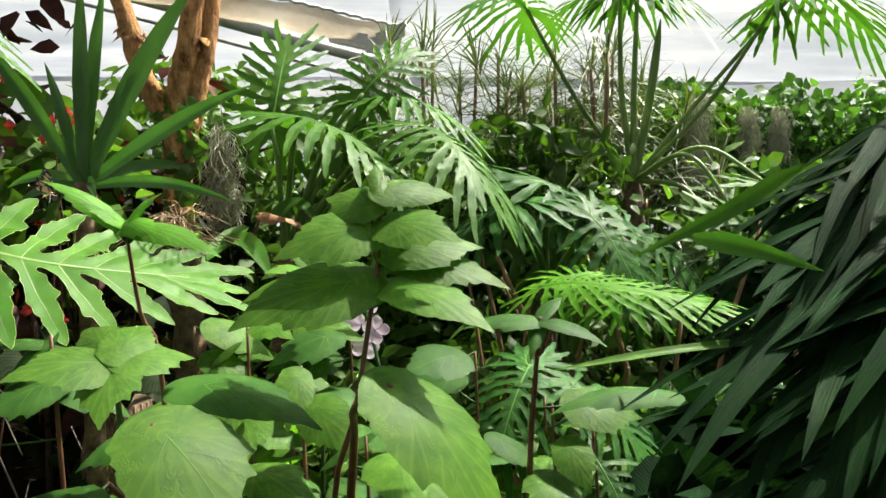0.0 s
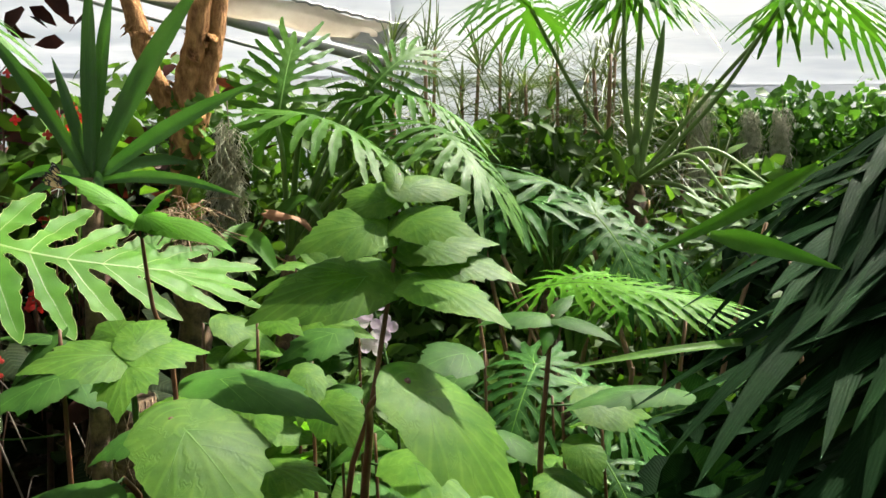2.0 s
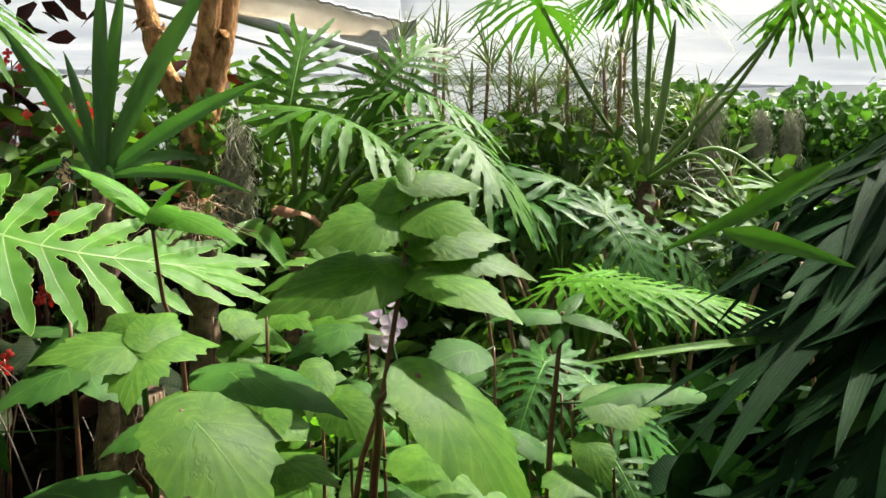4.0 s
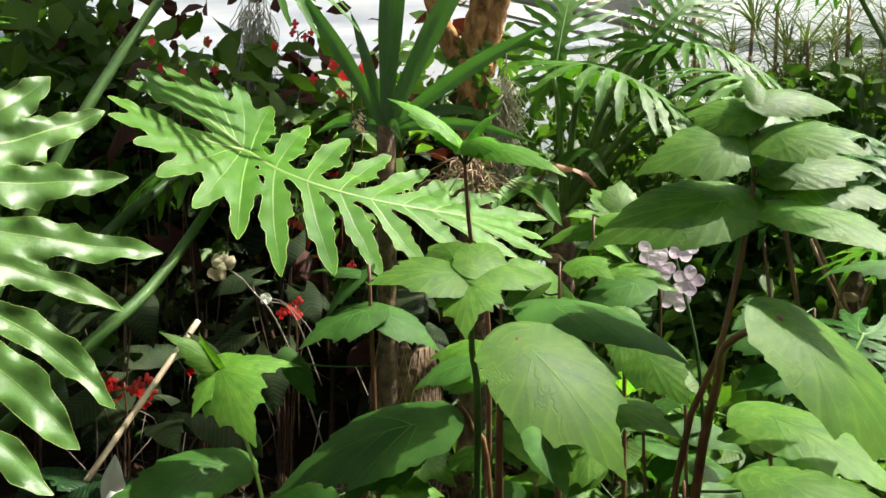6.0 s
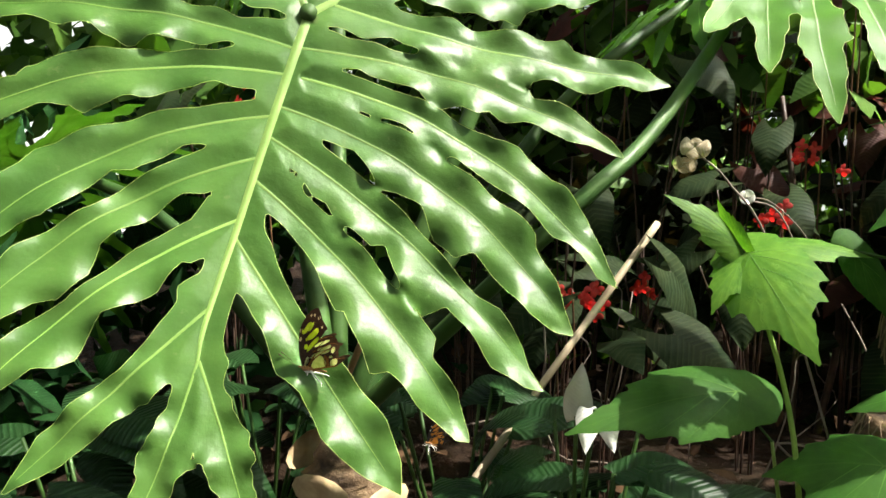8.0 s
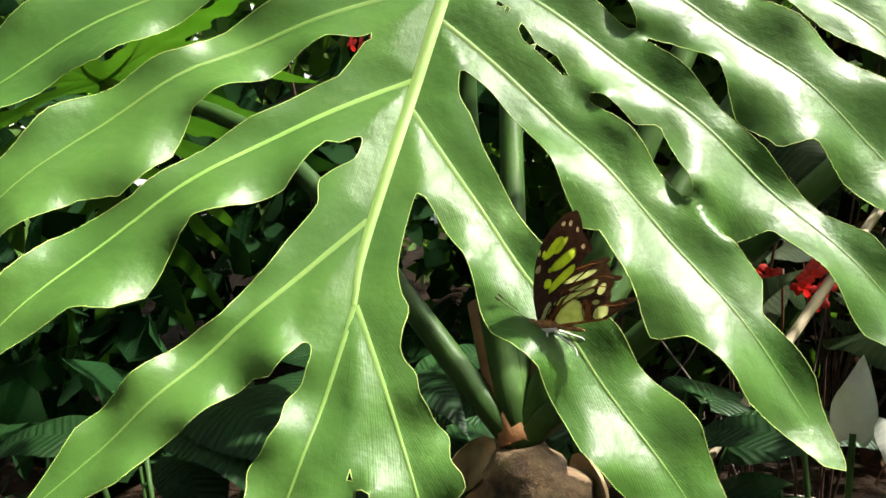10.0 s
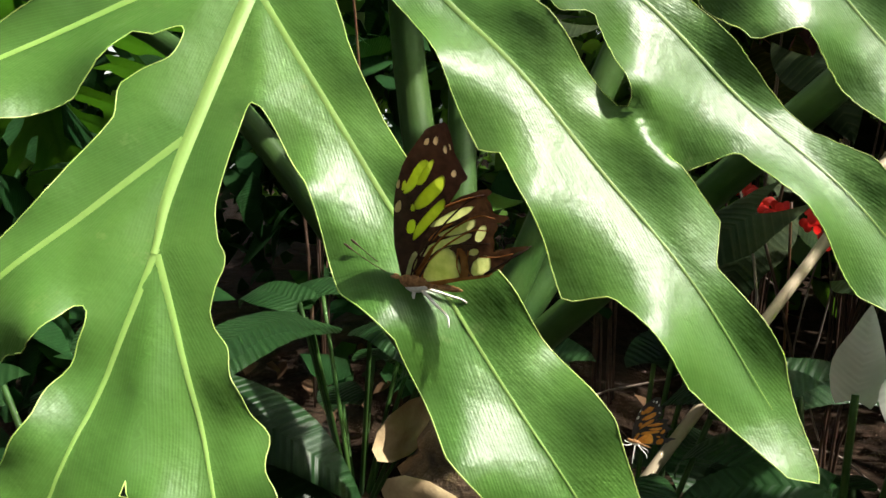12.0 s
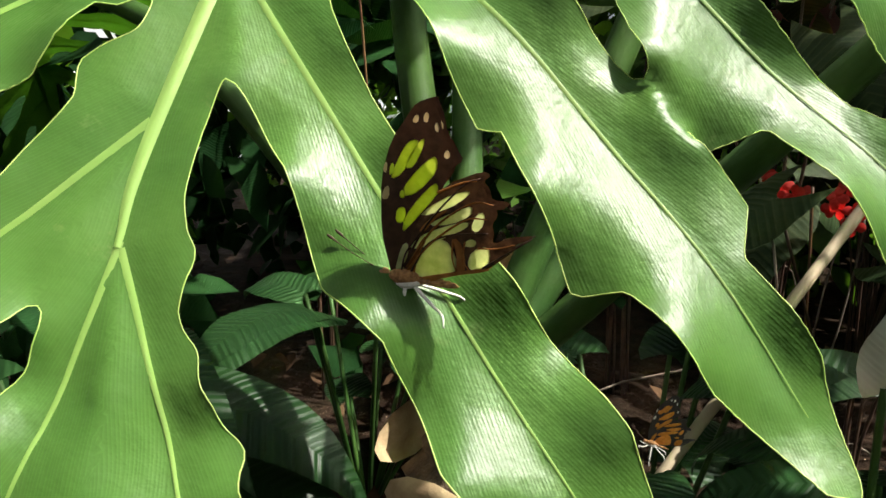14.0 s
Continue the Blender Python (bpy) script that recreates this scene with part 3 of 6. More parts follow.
    tube(pts, 0.012, 6, edge)
    part("ribbed_edge", edge, M_STEEL, awning)
    post = thing("gutter_post", "grey steel gutter post with bracket arms", "post", (-0.44, 4.86, 0))
    mesh = Mesh()
    box(mesh, (-0.045, -0.03, BED - 0.05), (0.045, 0.03, 2.40))
    part("post", mesh, M_STEEL, post, smooth=False)
    for dx, dz, name in ((-0.27, 0.05, "arm"), (0.20, 0.09, "arm")):
        arm = Mesh()
        d = Vector((dx, 0, dz))
        up = Vector((0, 0, 1))
        vs = []
        for s, h in ((0.1, 0.045), (1.0, 0.038)):
            for y in (-0.035, 0.035):
                vs += [d * s + Vector((0, y, 2.37 - h)), d * s + Vector((0, y, 2.37 + h))]
        arm.add(vs, [(0, 1, 3, 2), (4, 6, 7, 5), (0, 4, 5, 1), (2, 3, 7, 6), (1, 5, 7, 3), (0, 2, 6, 4)])
        part(name, arm, M_STEEL, post, smooth=False)
    pipe = thing("roof_pipe", "grey galvanised pipe running under the gutter", "pipe")
    part("pipe", tube(curve([(-2.6, 4.02, 2.70), (-1.514, 4.358, 2.466), (-0.89, 4.556, 2.332), (-0.307, 4.755, 2.215)], 24), 0.034, 14), M_STEEL, pipe)
    part("pipe_rail", tube(curve([(-2.6, 4.20, 2.62), (-1.5, 4.50, 2.37), (-0.45, 4.85, 2.14)], 24), 0.012, 8), M_STEEL, pipe)


ground_sheet()
greenhouse()

# ---- big lobed-leaf plant with the butterfly's leaf ----
HERO_O, HERO_X, HERO_Y, HERO_Z = Vector((-1.0493, 0.6907, 1.2509)), Vector((-0.6715, -0.6926, 0.2636)), Vector((0.1393, -0.4673, -0.8730)), Vector((0.728, -0.549, 0.410))
HERO = Matrix((HERO_X, HERO_Y, HERO_Z)).transposed().to_4x4()
HERO.translation = HERO_O


def hero_arch(x, y):
    z = 0.003 if y > 0.06 else 0.003 - 0.9 * (0.06 - y) ** 2 if y > 0 else 0.0 + 0.12 * y
    z += 0.13 * max(0.0, y - 0.22) - 0.45 * max(0.0, y - 0.34) ** 2 - 0.019
    return z - 0.10 * max(0.0, abs(x) - 0.10) ** 2 - 0.25 * max(0.0, x) * max(0.0, y - 0.30)


# lobes beside the butterfly, from the tip of the leaf backwards: start, tip, bow, side, and the margins towards the leaf's tip and its stalk
HERO_LOBES = [
    ((-0.001, 0.230), (-0.190, 0.402), 0.010, -1, ((0.23, 21), (0.33, 21), (0.48, 30), (0.57, 22), (0.72, 27), (0.80, 24), (0.90, 15)),
     ((0.08, 24), (0.16, 18), (0.29, 14), (0.37, 14), (0.62, 19), (0.79, 22.5), (0.92, 14))),
    ((-0.001, 0.175), (-0.234, 0.350), -0.100, -1, ((0.17, 14.5), (0.26, 16), (0.47, 32), (0.49, 27), (0.60, 34), (0.69, 39), (0.715, 27), (0.85, 22), (0.98, 9)),
     ((0.10, 25), (0.14, 19), (0.35, 21), (0.56, 21), (0.71, 22.5), (0.75, 10.5), (0.87, 12), (0.98, 3))),
    ((-0.001, 0.132), (-0.289, 0.294), -0.100, -1, ((0.13, 14), (0.20, 24), (0.24, 21), (0.30, 28), (0.41, 25), (0.435, 16), (0.50, 29), (0.58, 38), (0.645, 39), (0.67, 18), (0.87, 23), (0.96, 13)),
     ((0.11, 22), (0.14, 19), (0.34, 18), (0.59, 11), (0.71, 10), (0.77, 15), (0.88, 10), (0.93, 3))),
    ((-0.001, 0.101), (-0.308, 0.238), -0.190, -1, ((0.13, 17), (0.23, 13), (0.34, 33), (0.39, 26), (0.47, 26), (0.56, 40), (0.64, 43), (0.67, 27), (0.89, 26), (0.97, 13)),
     ((0.21, 22), (0.33, 26), (0.42, 34), (0.45, 27), (0.50, 25), (0.74, 30), (0.77, 22), (0.86, 15), (0.93, 6))),
    ((-0.001, 0.068), (-0.341, 0.184), -0.210, -1, ((0.31, 16), (0.51, 21), (0.68, 18), (0.80, 16), (0.84, 10), (0.95, 13)),
     ((0.30, 15), (0.53, 17), (0.59, 26), (0.70, 20), (0.74, 25), (0.83, 20), (0.94, 4))),
    ((-0.001, 0.298), (0.095, 0.470), 0.010, 1, ((0.10, 14), (0.30, 24), (0.41, 28), (0.44, 22), (0.78, 16), (0.93, 5)),
     ((0.02, 30), (0.06, 21), (0.24, 13), (0.40, 9), (0.54, 13), (0.76, 13), (0.96, 2))),
    ((-0.001, 0.213), (0.152, 0.442), 0.150, 1, ((0.19, 20), (0.21, 16), (0.32, 27), (0.39, 27), (0.48, 19), (0.63, 33), (0.68, 31), (0.72, 19), (0.85, 9)),
     ((0.06, 28), (0.13, 16), (0.54, 9), (0.68, 17), (0.79, 13))),
    ((-0.001, 0.153), (0.180, 0.395), 0.220, 1, ((0.18, 20), (0.23, 14), (0.38, 23), (0.50, 22), (0.58, 38), (0.69, 38), (0.74, 27), (0.92, 14)),
     ((0.12, 20), (0.36, 15), (0.46, 11), (0.67, 19), (0.83, 14))),
    ((-0.001, 0.111), (0.225, 0.350), 0.240, 1, ((0.18, 21), (0.24, 17), (0.39, 26), (0.44, 17), (0.65, 28), (0.71, 18), (0.86, 15)),
     ((0.19, 16), (0.32, 22), (0.53, 30), (0.57, 35), (0.62, 28), (0.80, 22))),
]


def hero_pattern():
    lobes = [(a, b, 0.023, bow, side) for a, b, bow, side, low, high in HERO_LOBES]
    margins = {k: row[4:] for k, row in enumerate(HERO_LOBES)}
    # lobes further back: start on the midrib, tip across and along, half-width, bow
    lobes += [((0, y), (x, y1), w, bow, 1 if x > 0 else -1) for y, x, y1, w, bow in
              ((0.038, -0.327, 0.054, 0.0235, -0.12), (0.040, 0.310, 0.090, 0.0245, 0.12), (0.068, 0.290, 0.225, 0.0250, 0.20))]
    lobes += [((-0.009, 0.340), (-0.084, 0.452), 0.0205, -0.025, -1), ((-0.008, 0.338), (-0.002, 0.480), 0.0190, -0.05, 1)]
    for side in (-1, 1):
        for a, b, c, d in ((0.02, -0.02, 0.365, -0.045), (0.04, -0.06, 0.30, -0.15), (0.05, -0.09, 0.25, -0.25), (0.055, -0.11, 0.17, -0.28),
                           (0.058, -0.12, 0.07, -0.26), (0.05, -0.11, 0.012, -0.21)):
            lobes.append(((side * a, b), (side * c, d), 0.0290, -0.07 * side, side))
    ribs = [[(0, 0), (0, 0.15), (-0.003, 0.30), (-0.008, 0.34)], [(0, 0), (-0.03, -0.045), (-0.06, -0.13)], [(0, 0), (0.03, -0.045), (0.06, -0.13)]]
    return leaf_set("hero", lobes, ribs, 0.0026, hero_arch, M_HERO, seed=3, ripple=0.0095, web=0.0022, valley=0.26, margins=margins, seam=0.0022, dome=13.0)


def petiole(plant, points, r0, r1, mat=M_PETIOLE, label=""):
    return part("stalk", tube(curve(points, 18), np.linspace(r0, r1, 18), 9), mat, plant, label)


def scarred_trunk(plant, points, radius, rings=16, seed=0):
    """A short thick stem ringed with eye-shaped leaf scars and wiry roots."""
    rnd = random.Random(seed)
    line = curve(points, 40)
    part("trunk", tube(line, radius * (1 + 0.10 * np.sin(np.arange(40) * 2.4)) * np.interp(np.arange(40), [0, 34, 39], [1, 1, 0.4]), 14, None, 0.12), M_TRUNK, plant)
    for k in range(rings):
        c = line[int(2 + 36 * k / rings)]
        a = k * 2.4
        d = Vector((math.cos(a), math.sin(a), 0))
        m = axes(Vector(c) + d * radius * 0.98, Vector((-d.y, d.x, 0)), d)
        scar = Mesh()
        vs = []
        for ring, (s, h) in enumerate(((1.0, 0.0), (0.75, 0.006), (0.3, 0.003))):
            vs += [(radius * 0.42 * s * math.sin(b), radius * 0.85 * s * math.cos(b), h) for b in np.linspace(0, 2 * math.pi, 12, endpoint=False)]
        fs = [(r * 12 + i, r * 12 + (i + 1) % 12, (r + 1) * 12 + (i + 1) % 12, (r + 1) * 12 + i) for r in range(2) for i in range(12)] + [tuple(range(24, 36))]
        part("leaf_scar", scar.add(vs, fs), M_SCAR, plant, "", m)
    for k in range(9):
        c = line[rnd.randrange(3, 34)]
        a = rnd.uniform(0, 6.28)
        d = np.array((math.cos(a), math.sin(a), 0)) * radius
        q = curve([c + d * 0.9, c + d * 1.5 - (0, 0, 0.05), c + d * rnd.uniform(1.2, 2.2) - (0, 0, rnd.uniform(0.1, 0.3))], 10)
        part("root", tube(q, 0.0035, 5), M_TWIG, plant)


def droop_arch(side_fall, tip_fall):
    return lambda x, y: -side_fall * x * x - (tip_fall * y * y if y > 0 else 0.5 * tip_fall * y * y)


def star_arch(x, y):
    z = 0.26 * -x if x < 0 else -1.5 * x * x
    return z + (0.30 * -y if y < 0 else -0.22 * y * y)


P_A = leaf_set("lobed_a", *pattern_lobes(0.52, 0.185, 7, 11, 0.0225, 5, 0.42, 0.08), 0.0048, star_arch, M_LOBED, seed=21, ripple=0.006)
P_B = leaf_set("lobed_b", *pattern_lobes(0.40, 0.24, 7, 12, 0.017, 4, 0.7), 0.0060, droop_arch(1.9, 1.0), M_LOBED, M_SOFT_VEIN, seed=92, ripple=0.007)
P_C = leaf_set("lobed_c", *pattern_lobes(0.34, 0.19, 7, 13, 0.0125, 3, 0.8), 0.0056, droop_arch(1.6, 1.0), M_LOBED, M_SOFT_VEIN, seed=93, ripple=0.006)
P_D = leaf_set("lobed_d", *pattern_lobes(0.40, 0.25, 8, 14, 0.0120, 5, 0.7), 0.0060, droop_arch(3.0, 2.0), M_LOBED, M_SOFT_VEIN, seed=94, ripple=0.006)
CROWN = (-1.12, 0.77, 0.795)

hero_plant = thing("lobed_leaf_plant", "large glossy green deep-lobed arum plant with sunlit leaves", "plant")
scarred_trunk(hero_plant, [(-1.07, 0.80, BED - 0.02), (-1.09, 0.79, 0.62), CROWN], 0.050, 26, 4)
hang_leaf(hero_plant, hero_pattern(), HERO, "broad glossy deep-lobed leaf with pale veins")
petiole(hero_plant, [CROWN, (-1.22, 0.80, 1.05), (-1.16, 0.76, 1.21), HERO_O + HERO_Z * -0.012], 0.014, 0.0085)
hang_leaf(hero_plant, P_A, axes((-0.857, 1.234, 1.338), (0.50, 0.25, -0.085), (0.12, -0.34, 0.93)), "sunlit deep-lobed leaf spreading flat", 1.0)
petiole(hero_plant, [CROWN, (-0.912, 0.913, 1.049), (-0.881, 1.040, 1.142), (-0.857, 1.234, 1.33)], 0.011, 0.0075)
for at, ahead, up, sc, mat in (((-1.02, 1.42, 1.36), (-0.6, 0.2, 0.0), (0.15, -0.4, 0.9), 0.8, None), ((-1.62, 0.62, 1.10), (-0.45, 0.1, -0.2), (0.3, -0.3, 0.9), 0.95, None),
                               ((-1.45, 1.05, 1.52), (-0.5, -0.2, -0.1), (0.2, -0.5, 0.8), 0.9, None), ((-0.98, 1.32, 1.74), (0.30, -0.10, -0.05), (0.1, -0.3, 0.9), 0.62, None)):
    hang_leaf(hero_plant, P_B, axes(at, ahead, up), "deep-lobed green leaf", sc, mat)
    petiole(hero_plant, [CROWN, Vector(CROWN).lerp(Vector(at), 0.5) + Vector((0, 0, 0.08)), Vector(at)], 0.012, 0.007)
for k, (dx, dy, dz) in enumerate(((-0.07, 0.02, 0.10), (-0.03, 0.07, 0.09))):
    part("stalk_stub", tube(curve([CROWN, Vector(CROWN) + Vector((dx, dy, dz)) * 0.6, Vector(CROWN) + Vector((dx, dy, dz))], 8), np.linspace(0.017, 0.010, 8), 9), M_DRY, hero_plant, "dry brown cut leaf stalk")

# ---- the butterflies ----
M_WING = leaf_material("dark_brown_wing", (0.020, 0.010, 0.007), (0.055, 0.026, 0.016), 0.6, 0.15, 0.25, 900, 260, 0.0, 0.25, (1.5, 1.0, 0.7), 0.2)
M_HIND = leaf_material("tan_brown_wing", (0.022, 0.011, 0.007), (0.105, 0.055, 0.028), 0.6, 0.15, 0.6, 700, 320, 0.0, 0.25, (1.7, 1.2, 0.8), 0.2)
M_LIME = leaf_material("lime_wing_patch", (0.42, 0.58, 0.050), (0.54, 0.70, 0.09), 0.6, 0.60, 0.0, 60, 300, 0.0, 0.2, (1.6, 1.4, 1.0), 0.1)
M_PALE = leaf_material("pale_green_wing_patch", (0.42, 0.50, 0.20), (0.64, 0.69, 0.38), 0.6, 0.55, 0.3, 500, 240, 0.0, 0.2, (1.5, 1.4, 1.1), 0.2)
M_TAN = leaf_material("orange_tan_wing_vein", (0.22, 0.085, 0.022), (0.42, 0.19, 0.055), 0.6, 0.4, 0.0, 60, 240, 0.0, 0.2, (1.4, 1.0, 0.7), 0.2)
M_CREAM = leaf_material("cream_wing_spot", (0.50, 0.38, 0.20), (0.70, 0.58, 0.38), 0.6, 0.4, 0.0, 60, 300, 0.0, 0.2, (1.2, 1.1, 0.9), 0.1)
M_FUR = plain_material("orange_brown_fur", (0.10, 0.040, 0.014), (0.50, 0.26, 0.090), 0.9, 620, 1.0, distance=0.0008)
M_BELLY = plain_material("white_fur", (0.60, 0.57, 0.50), (0.84, 0.82, 0.76), 0.85, 420, 1.0, distance=0.0008)
M_BLACK = plain_material("black_wing", (0.008, 0.008, 0.008), (0.025, 0.022, 0.018), 0.6, 200, 0.3, distance=0.0004)


def flat_shape(outline, y, mesh=None, round_edge=1, bulge=0.0, grow=1.0):
    """A thin plate from a smoothed outline in the x-z plane (millimetres), facing -y and +y."""
    p = np.array(outline, float)
    p = p.mean(0) + (p - p.mean(0)) * grow
    for _ in range(round_edge):
        q = np.roll(p, -1, 0)
        p = np.stack([0.75 * p + 0.25 * q, 0.25 * p + 0.75 * q], 1).reshape(-1, 2)
    n = len(p)
    c = p.mean(0)
    rings = [p, c + (p - c) * 0.8, c + (p - c) * 0.45]
    vs = [(x * 0.001, (y + bulge * k) * 0.001, z * 0.001) for k, r in enumerate(rings) for x, z in r]
    fs = [(k * n + i, k * n + (i + 1) % n, (k + 1) * n + (i + 1) % n, (k + 1) * n + i) for k in range(2) for i in range(n)] + [tuple(range(2 * n, 3 * n))]
    return (mesh or Mesh()).add(vs, fs)


def ellipsoid(mesh, centre, radii, axis=(1, 0, 0), seg=12):
    m = axes(Vector(centre), Vector(axis))
    vs = []
    for j in range(seg + 1):
        a = math.pi * j / seg
        for i in range(seg):
            b = 2 * math.pi * i / seg
            vs.append(m @ Vector((radii[1] * math.sin(a) * math.cos(b), -radii[0] * math.cos(a), radii[2] * math.sin(a) * math.sin(b))))
    fs = [(j * seg + i, j * seg + (i + 1) % seg, (j + 1) * seg + (i + 1) % seg, (j + 1) * seg + i) for j in range(seg) for i in range(seg)]
    return mesh.add(vs, fs)


FORE = [(-0.9, 0.3), (-3.6, 0.9), (-4.8, 10), (-4.8, 19), (-3.3, 28.8), (-0.9, 36.7), (3.1, 43.1), (7.7, 48.8), (10.9, 51.1), (13.5, 51.1), (14.6, 48.7), (15.4, 43.6), (16.5, 40.4), (18.3, 37.6), (19.5, 34.8), (17.1, 33), (16.4, 31), (13.5, 27.4), (8.5, 20.2), (3.6, 12.7)]
HIND = [(-1.3, -0.1), (1, 7), (4.6, 14.6), (9.9, 22.9), (14.9, 28.2), (21.6, 31.3), (26.1, 31.9), (26.5, 30.7), (24.6, 29.6), (26.1, 27.4), (26.8, 24.5), (31.5, 24.2), (30.5, 22.8), (27.7, 22.6), (27.9, 20.2), (26.3, 17.7), (26.8, 15.1), (26.1, 12.3), (31.4, 14.7), (37.9, 15.9), (32.5, 13), (31.5, 10.5), (27.2, 7.2), (23, 4.6), (13.5, 2.3), (6.3, -1.6), (0.5, -1.2)]
LIMES = [[(0.4, 30.3), (1.1, 32.5), (4.5, 38.1), (6.5, 39.5), (8, 39.1), (6, 36), (3.2, 31.6)], [(4.6, 33.1), (5.7, 36), (8.7, 39.6), (9.9, 40), (9.2, 37.8), (6.8, 33.7)], [(-0.8, 30.4), (-0.2, 33.1), (0.7, 33.7), (0.7, 31.7)], [(3.8, 25.7), (4.3, 28.3), (8.4, 32.5), (11.6, 35.1), (12.5, 34.2), (12.1, 31.7), (9, 28.3), (6.3, 26.2)], [(-0.2, 17.3), (0.6, 20.6), (2.6, 21.1), (2.6, 19), (1.6, 17.1)], [(2.4, 15.4), (3.3, 19), (7, 23.7), (11.2, 27.6), (12, 26.8), (11.3, 24.6), (7.6, 20.6), (4.8, 17.6)], [(1.6, 24.3), (2.1, 26.1), (2.8, 26.1), (3, 24.3)]]
CREAMS = [[(-3.7, 23.6), (-2.9, 26.2), (-1.4, 27.2), (-1.8, 23.9)], [(-2.5, 31.5), (-1.8, 33.6), (-1.1, 33.6), (-1.6, 31.2)], [(7.5, 45.3), (8.5, 46.9), (9.3, 46.6), (8.7, 45)], [(10.5, 45.7), (11.3, 47.6), (12.1, 47), (11.5, 45.1)], [(13.4, 43.5), (14, 45.1), (14.6, 43.9), (14.2, 42.6)], [(15.3, 36.5), (16.4, 37.9), (17, 36.6), (16.1, 35.6)]]
PALES = [[(8.6, 19.9), (10.8, 22.3), (16.4, 25.6), (20.8, 26.8), (19.7, 25.1), (15.4, 22.3)], [(10.6, 17.3), (13.6, 19.3), (18.7, 21.8), (21.2, 22.7), (20.8, 20.4), (16, 18)], [(4.7, 10.3), (7.2, 13.4), (13.4, 16.3), (19.1, 18.1), (18.6, 16.3), (13.3, 13.7), (7.9, 10.8)], [(3.3, 3.2), (5.9, 7.4), (9.7, 11), (13.2, 12.1), (15.2, 8.6), (15.4, 5.1), (13.3, 3.5), (6.5, 2)], [(18.8, 12), (20.9, 13.8), (22.5, 13.3), (21.6, 11.8)], [(20.2, 6.7), (21.6, 10.2), (25.4, 11.7), (25.6, 8.9), (24.6, 6.5), (21.4, 5.3)], [(-1.7, 2.6), (0.7, 9.3), (2.4, 10.4), (2.4, 7.9), (-0, 2.1)], [(21.7, 17.3), (23.3, 20.8), (25.1, 21.2), (24.7, 18.3), (23, 16.4)]]
STRIPES = [[(2, 0.5), (3.5, 6.2), (7.1, 12), (8.2, 12.1), (4.9, 6), (3.9, 0.7)], [(15.8, 12.5), (17, 10.2), (16.6, 4.5), (18.5, 4.7), (19, 9), (17.8, 12.8)], [(7.3, 15.9), (11.4, 19.8), (14.9, 21.1), (11.7, 19.1), (8.4, 15.3)]]
# veins of the hindwing, from its root outwards
VEINS = [[(1, 4), (9, 17), (20, 28.5), (25, 31)], [(2, 4), (11, 16.2), (22, 24), (28, 24)], [(2, 3), (10, 12), (20, 19.2), (26, 20)], [(3, 2.5), (9, 11.5), (17, 15), (26, 16)],
         [(16.2, 13), (15.6, 8), (16.6, 4)], [(19.5, 13), (18.6, 8), (20, 5)], [(24, 6), (31, 11), (37.5, 15.6)], [(23, 11.6), (28, 12), (33, 13.6)], [(13, 26.5), (20, 29.5), (24, 30.2)], [(0, 2), (2, 8), (6.5, 14)]]
TRIM = [[(3.8, -0.2), (6.4, 1.2), (13.6, 3.2), (23, 5.5), (23, 4.6), (13.5, 2.3), (6.3, -0.8)]]


def wing_plate(outline, y, bulge, cells, jag=0.0):
    """A thin wing membrane in the x-z plane (millimetres), with an opening for each coloured cell."""
    p = smooth_outline(outline)
    if jag:
        c = np.array(outline, float).mean(0)
        p = c + (p - c) * (1 + jag * np.sin(np.arange(len(p)) * 1.9))[:, None]
    loops = [p] + [smooth_outline(c, 1.16) for c in cells]
    faces = geometry.tessellate_polygon([[Vector((a, b, 0)) for a, b in l] for l in loops])
    flat = np.concatenate(loops)
    return Mesh().add(np.column_stack([flat[:, 0], np.full(len(flat), y), flat[:, 1]]) * 0.001, [tuple(f) for f in faces])


def smooth_outline(outline, grow=1.0):
    p = np.array(outline, float)
    p = p.mean(0) + (p - p.mean(0)) * grow
    q = np.roll(p, -1, 0)
    return np.stack([0.78 * p + 0.22 * q, 0.22 * p + 0.78 * q], 1).reshape(-1, 2)


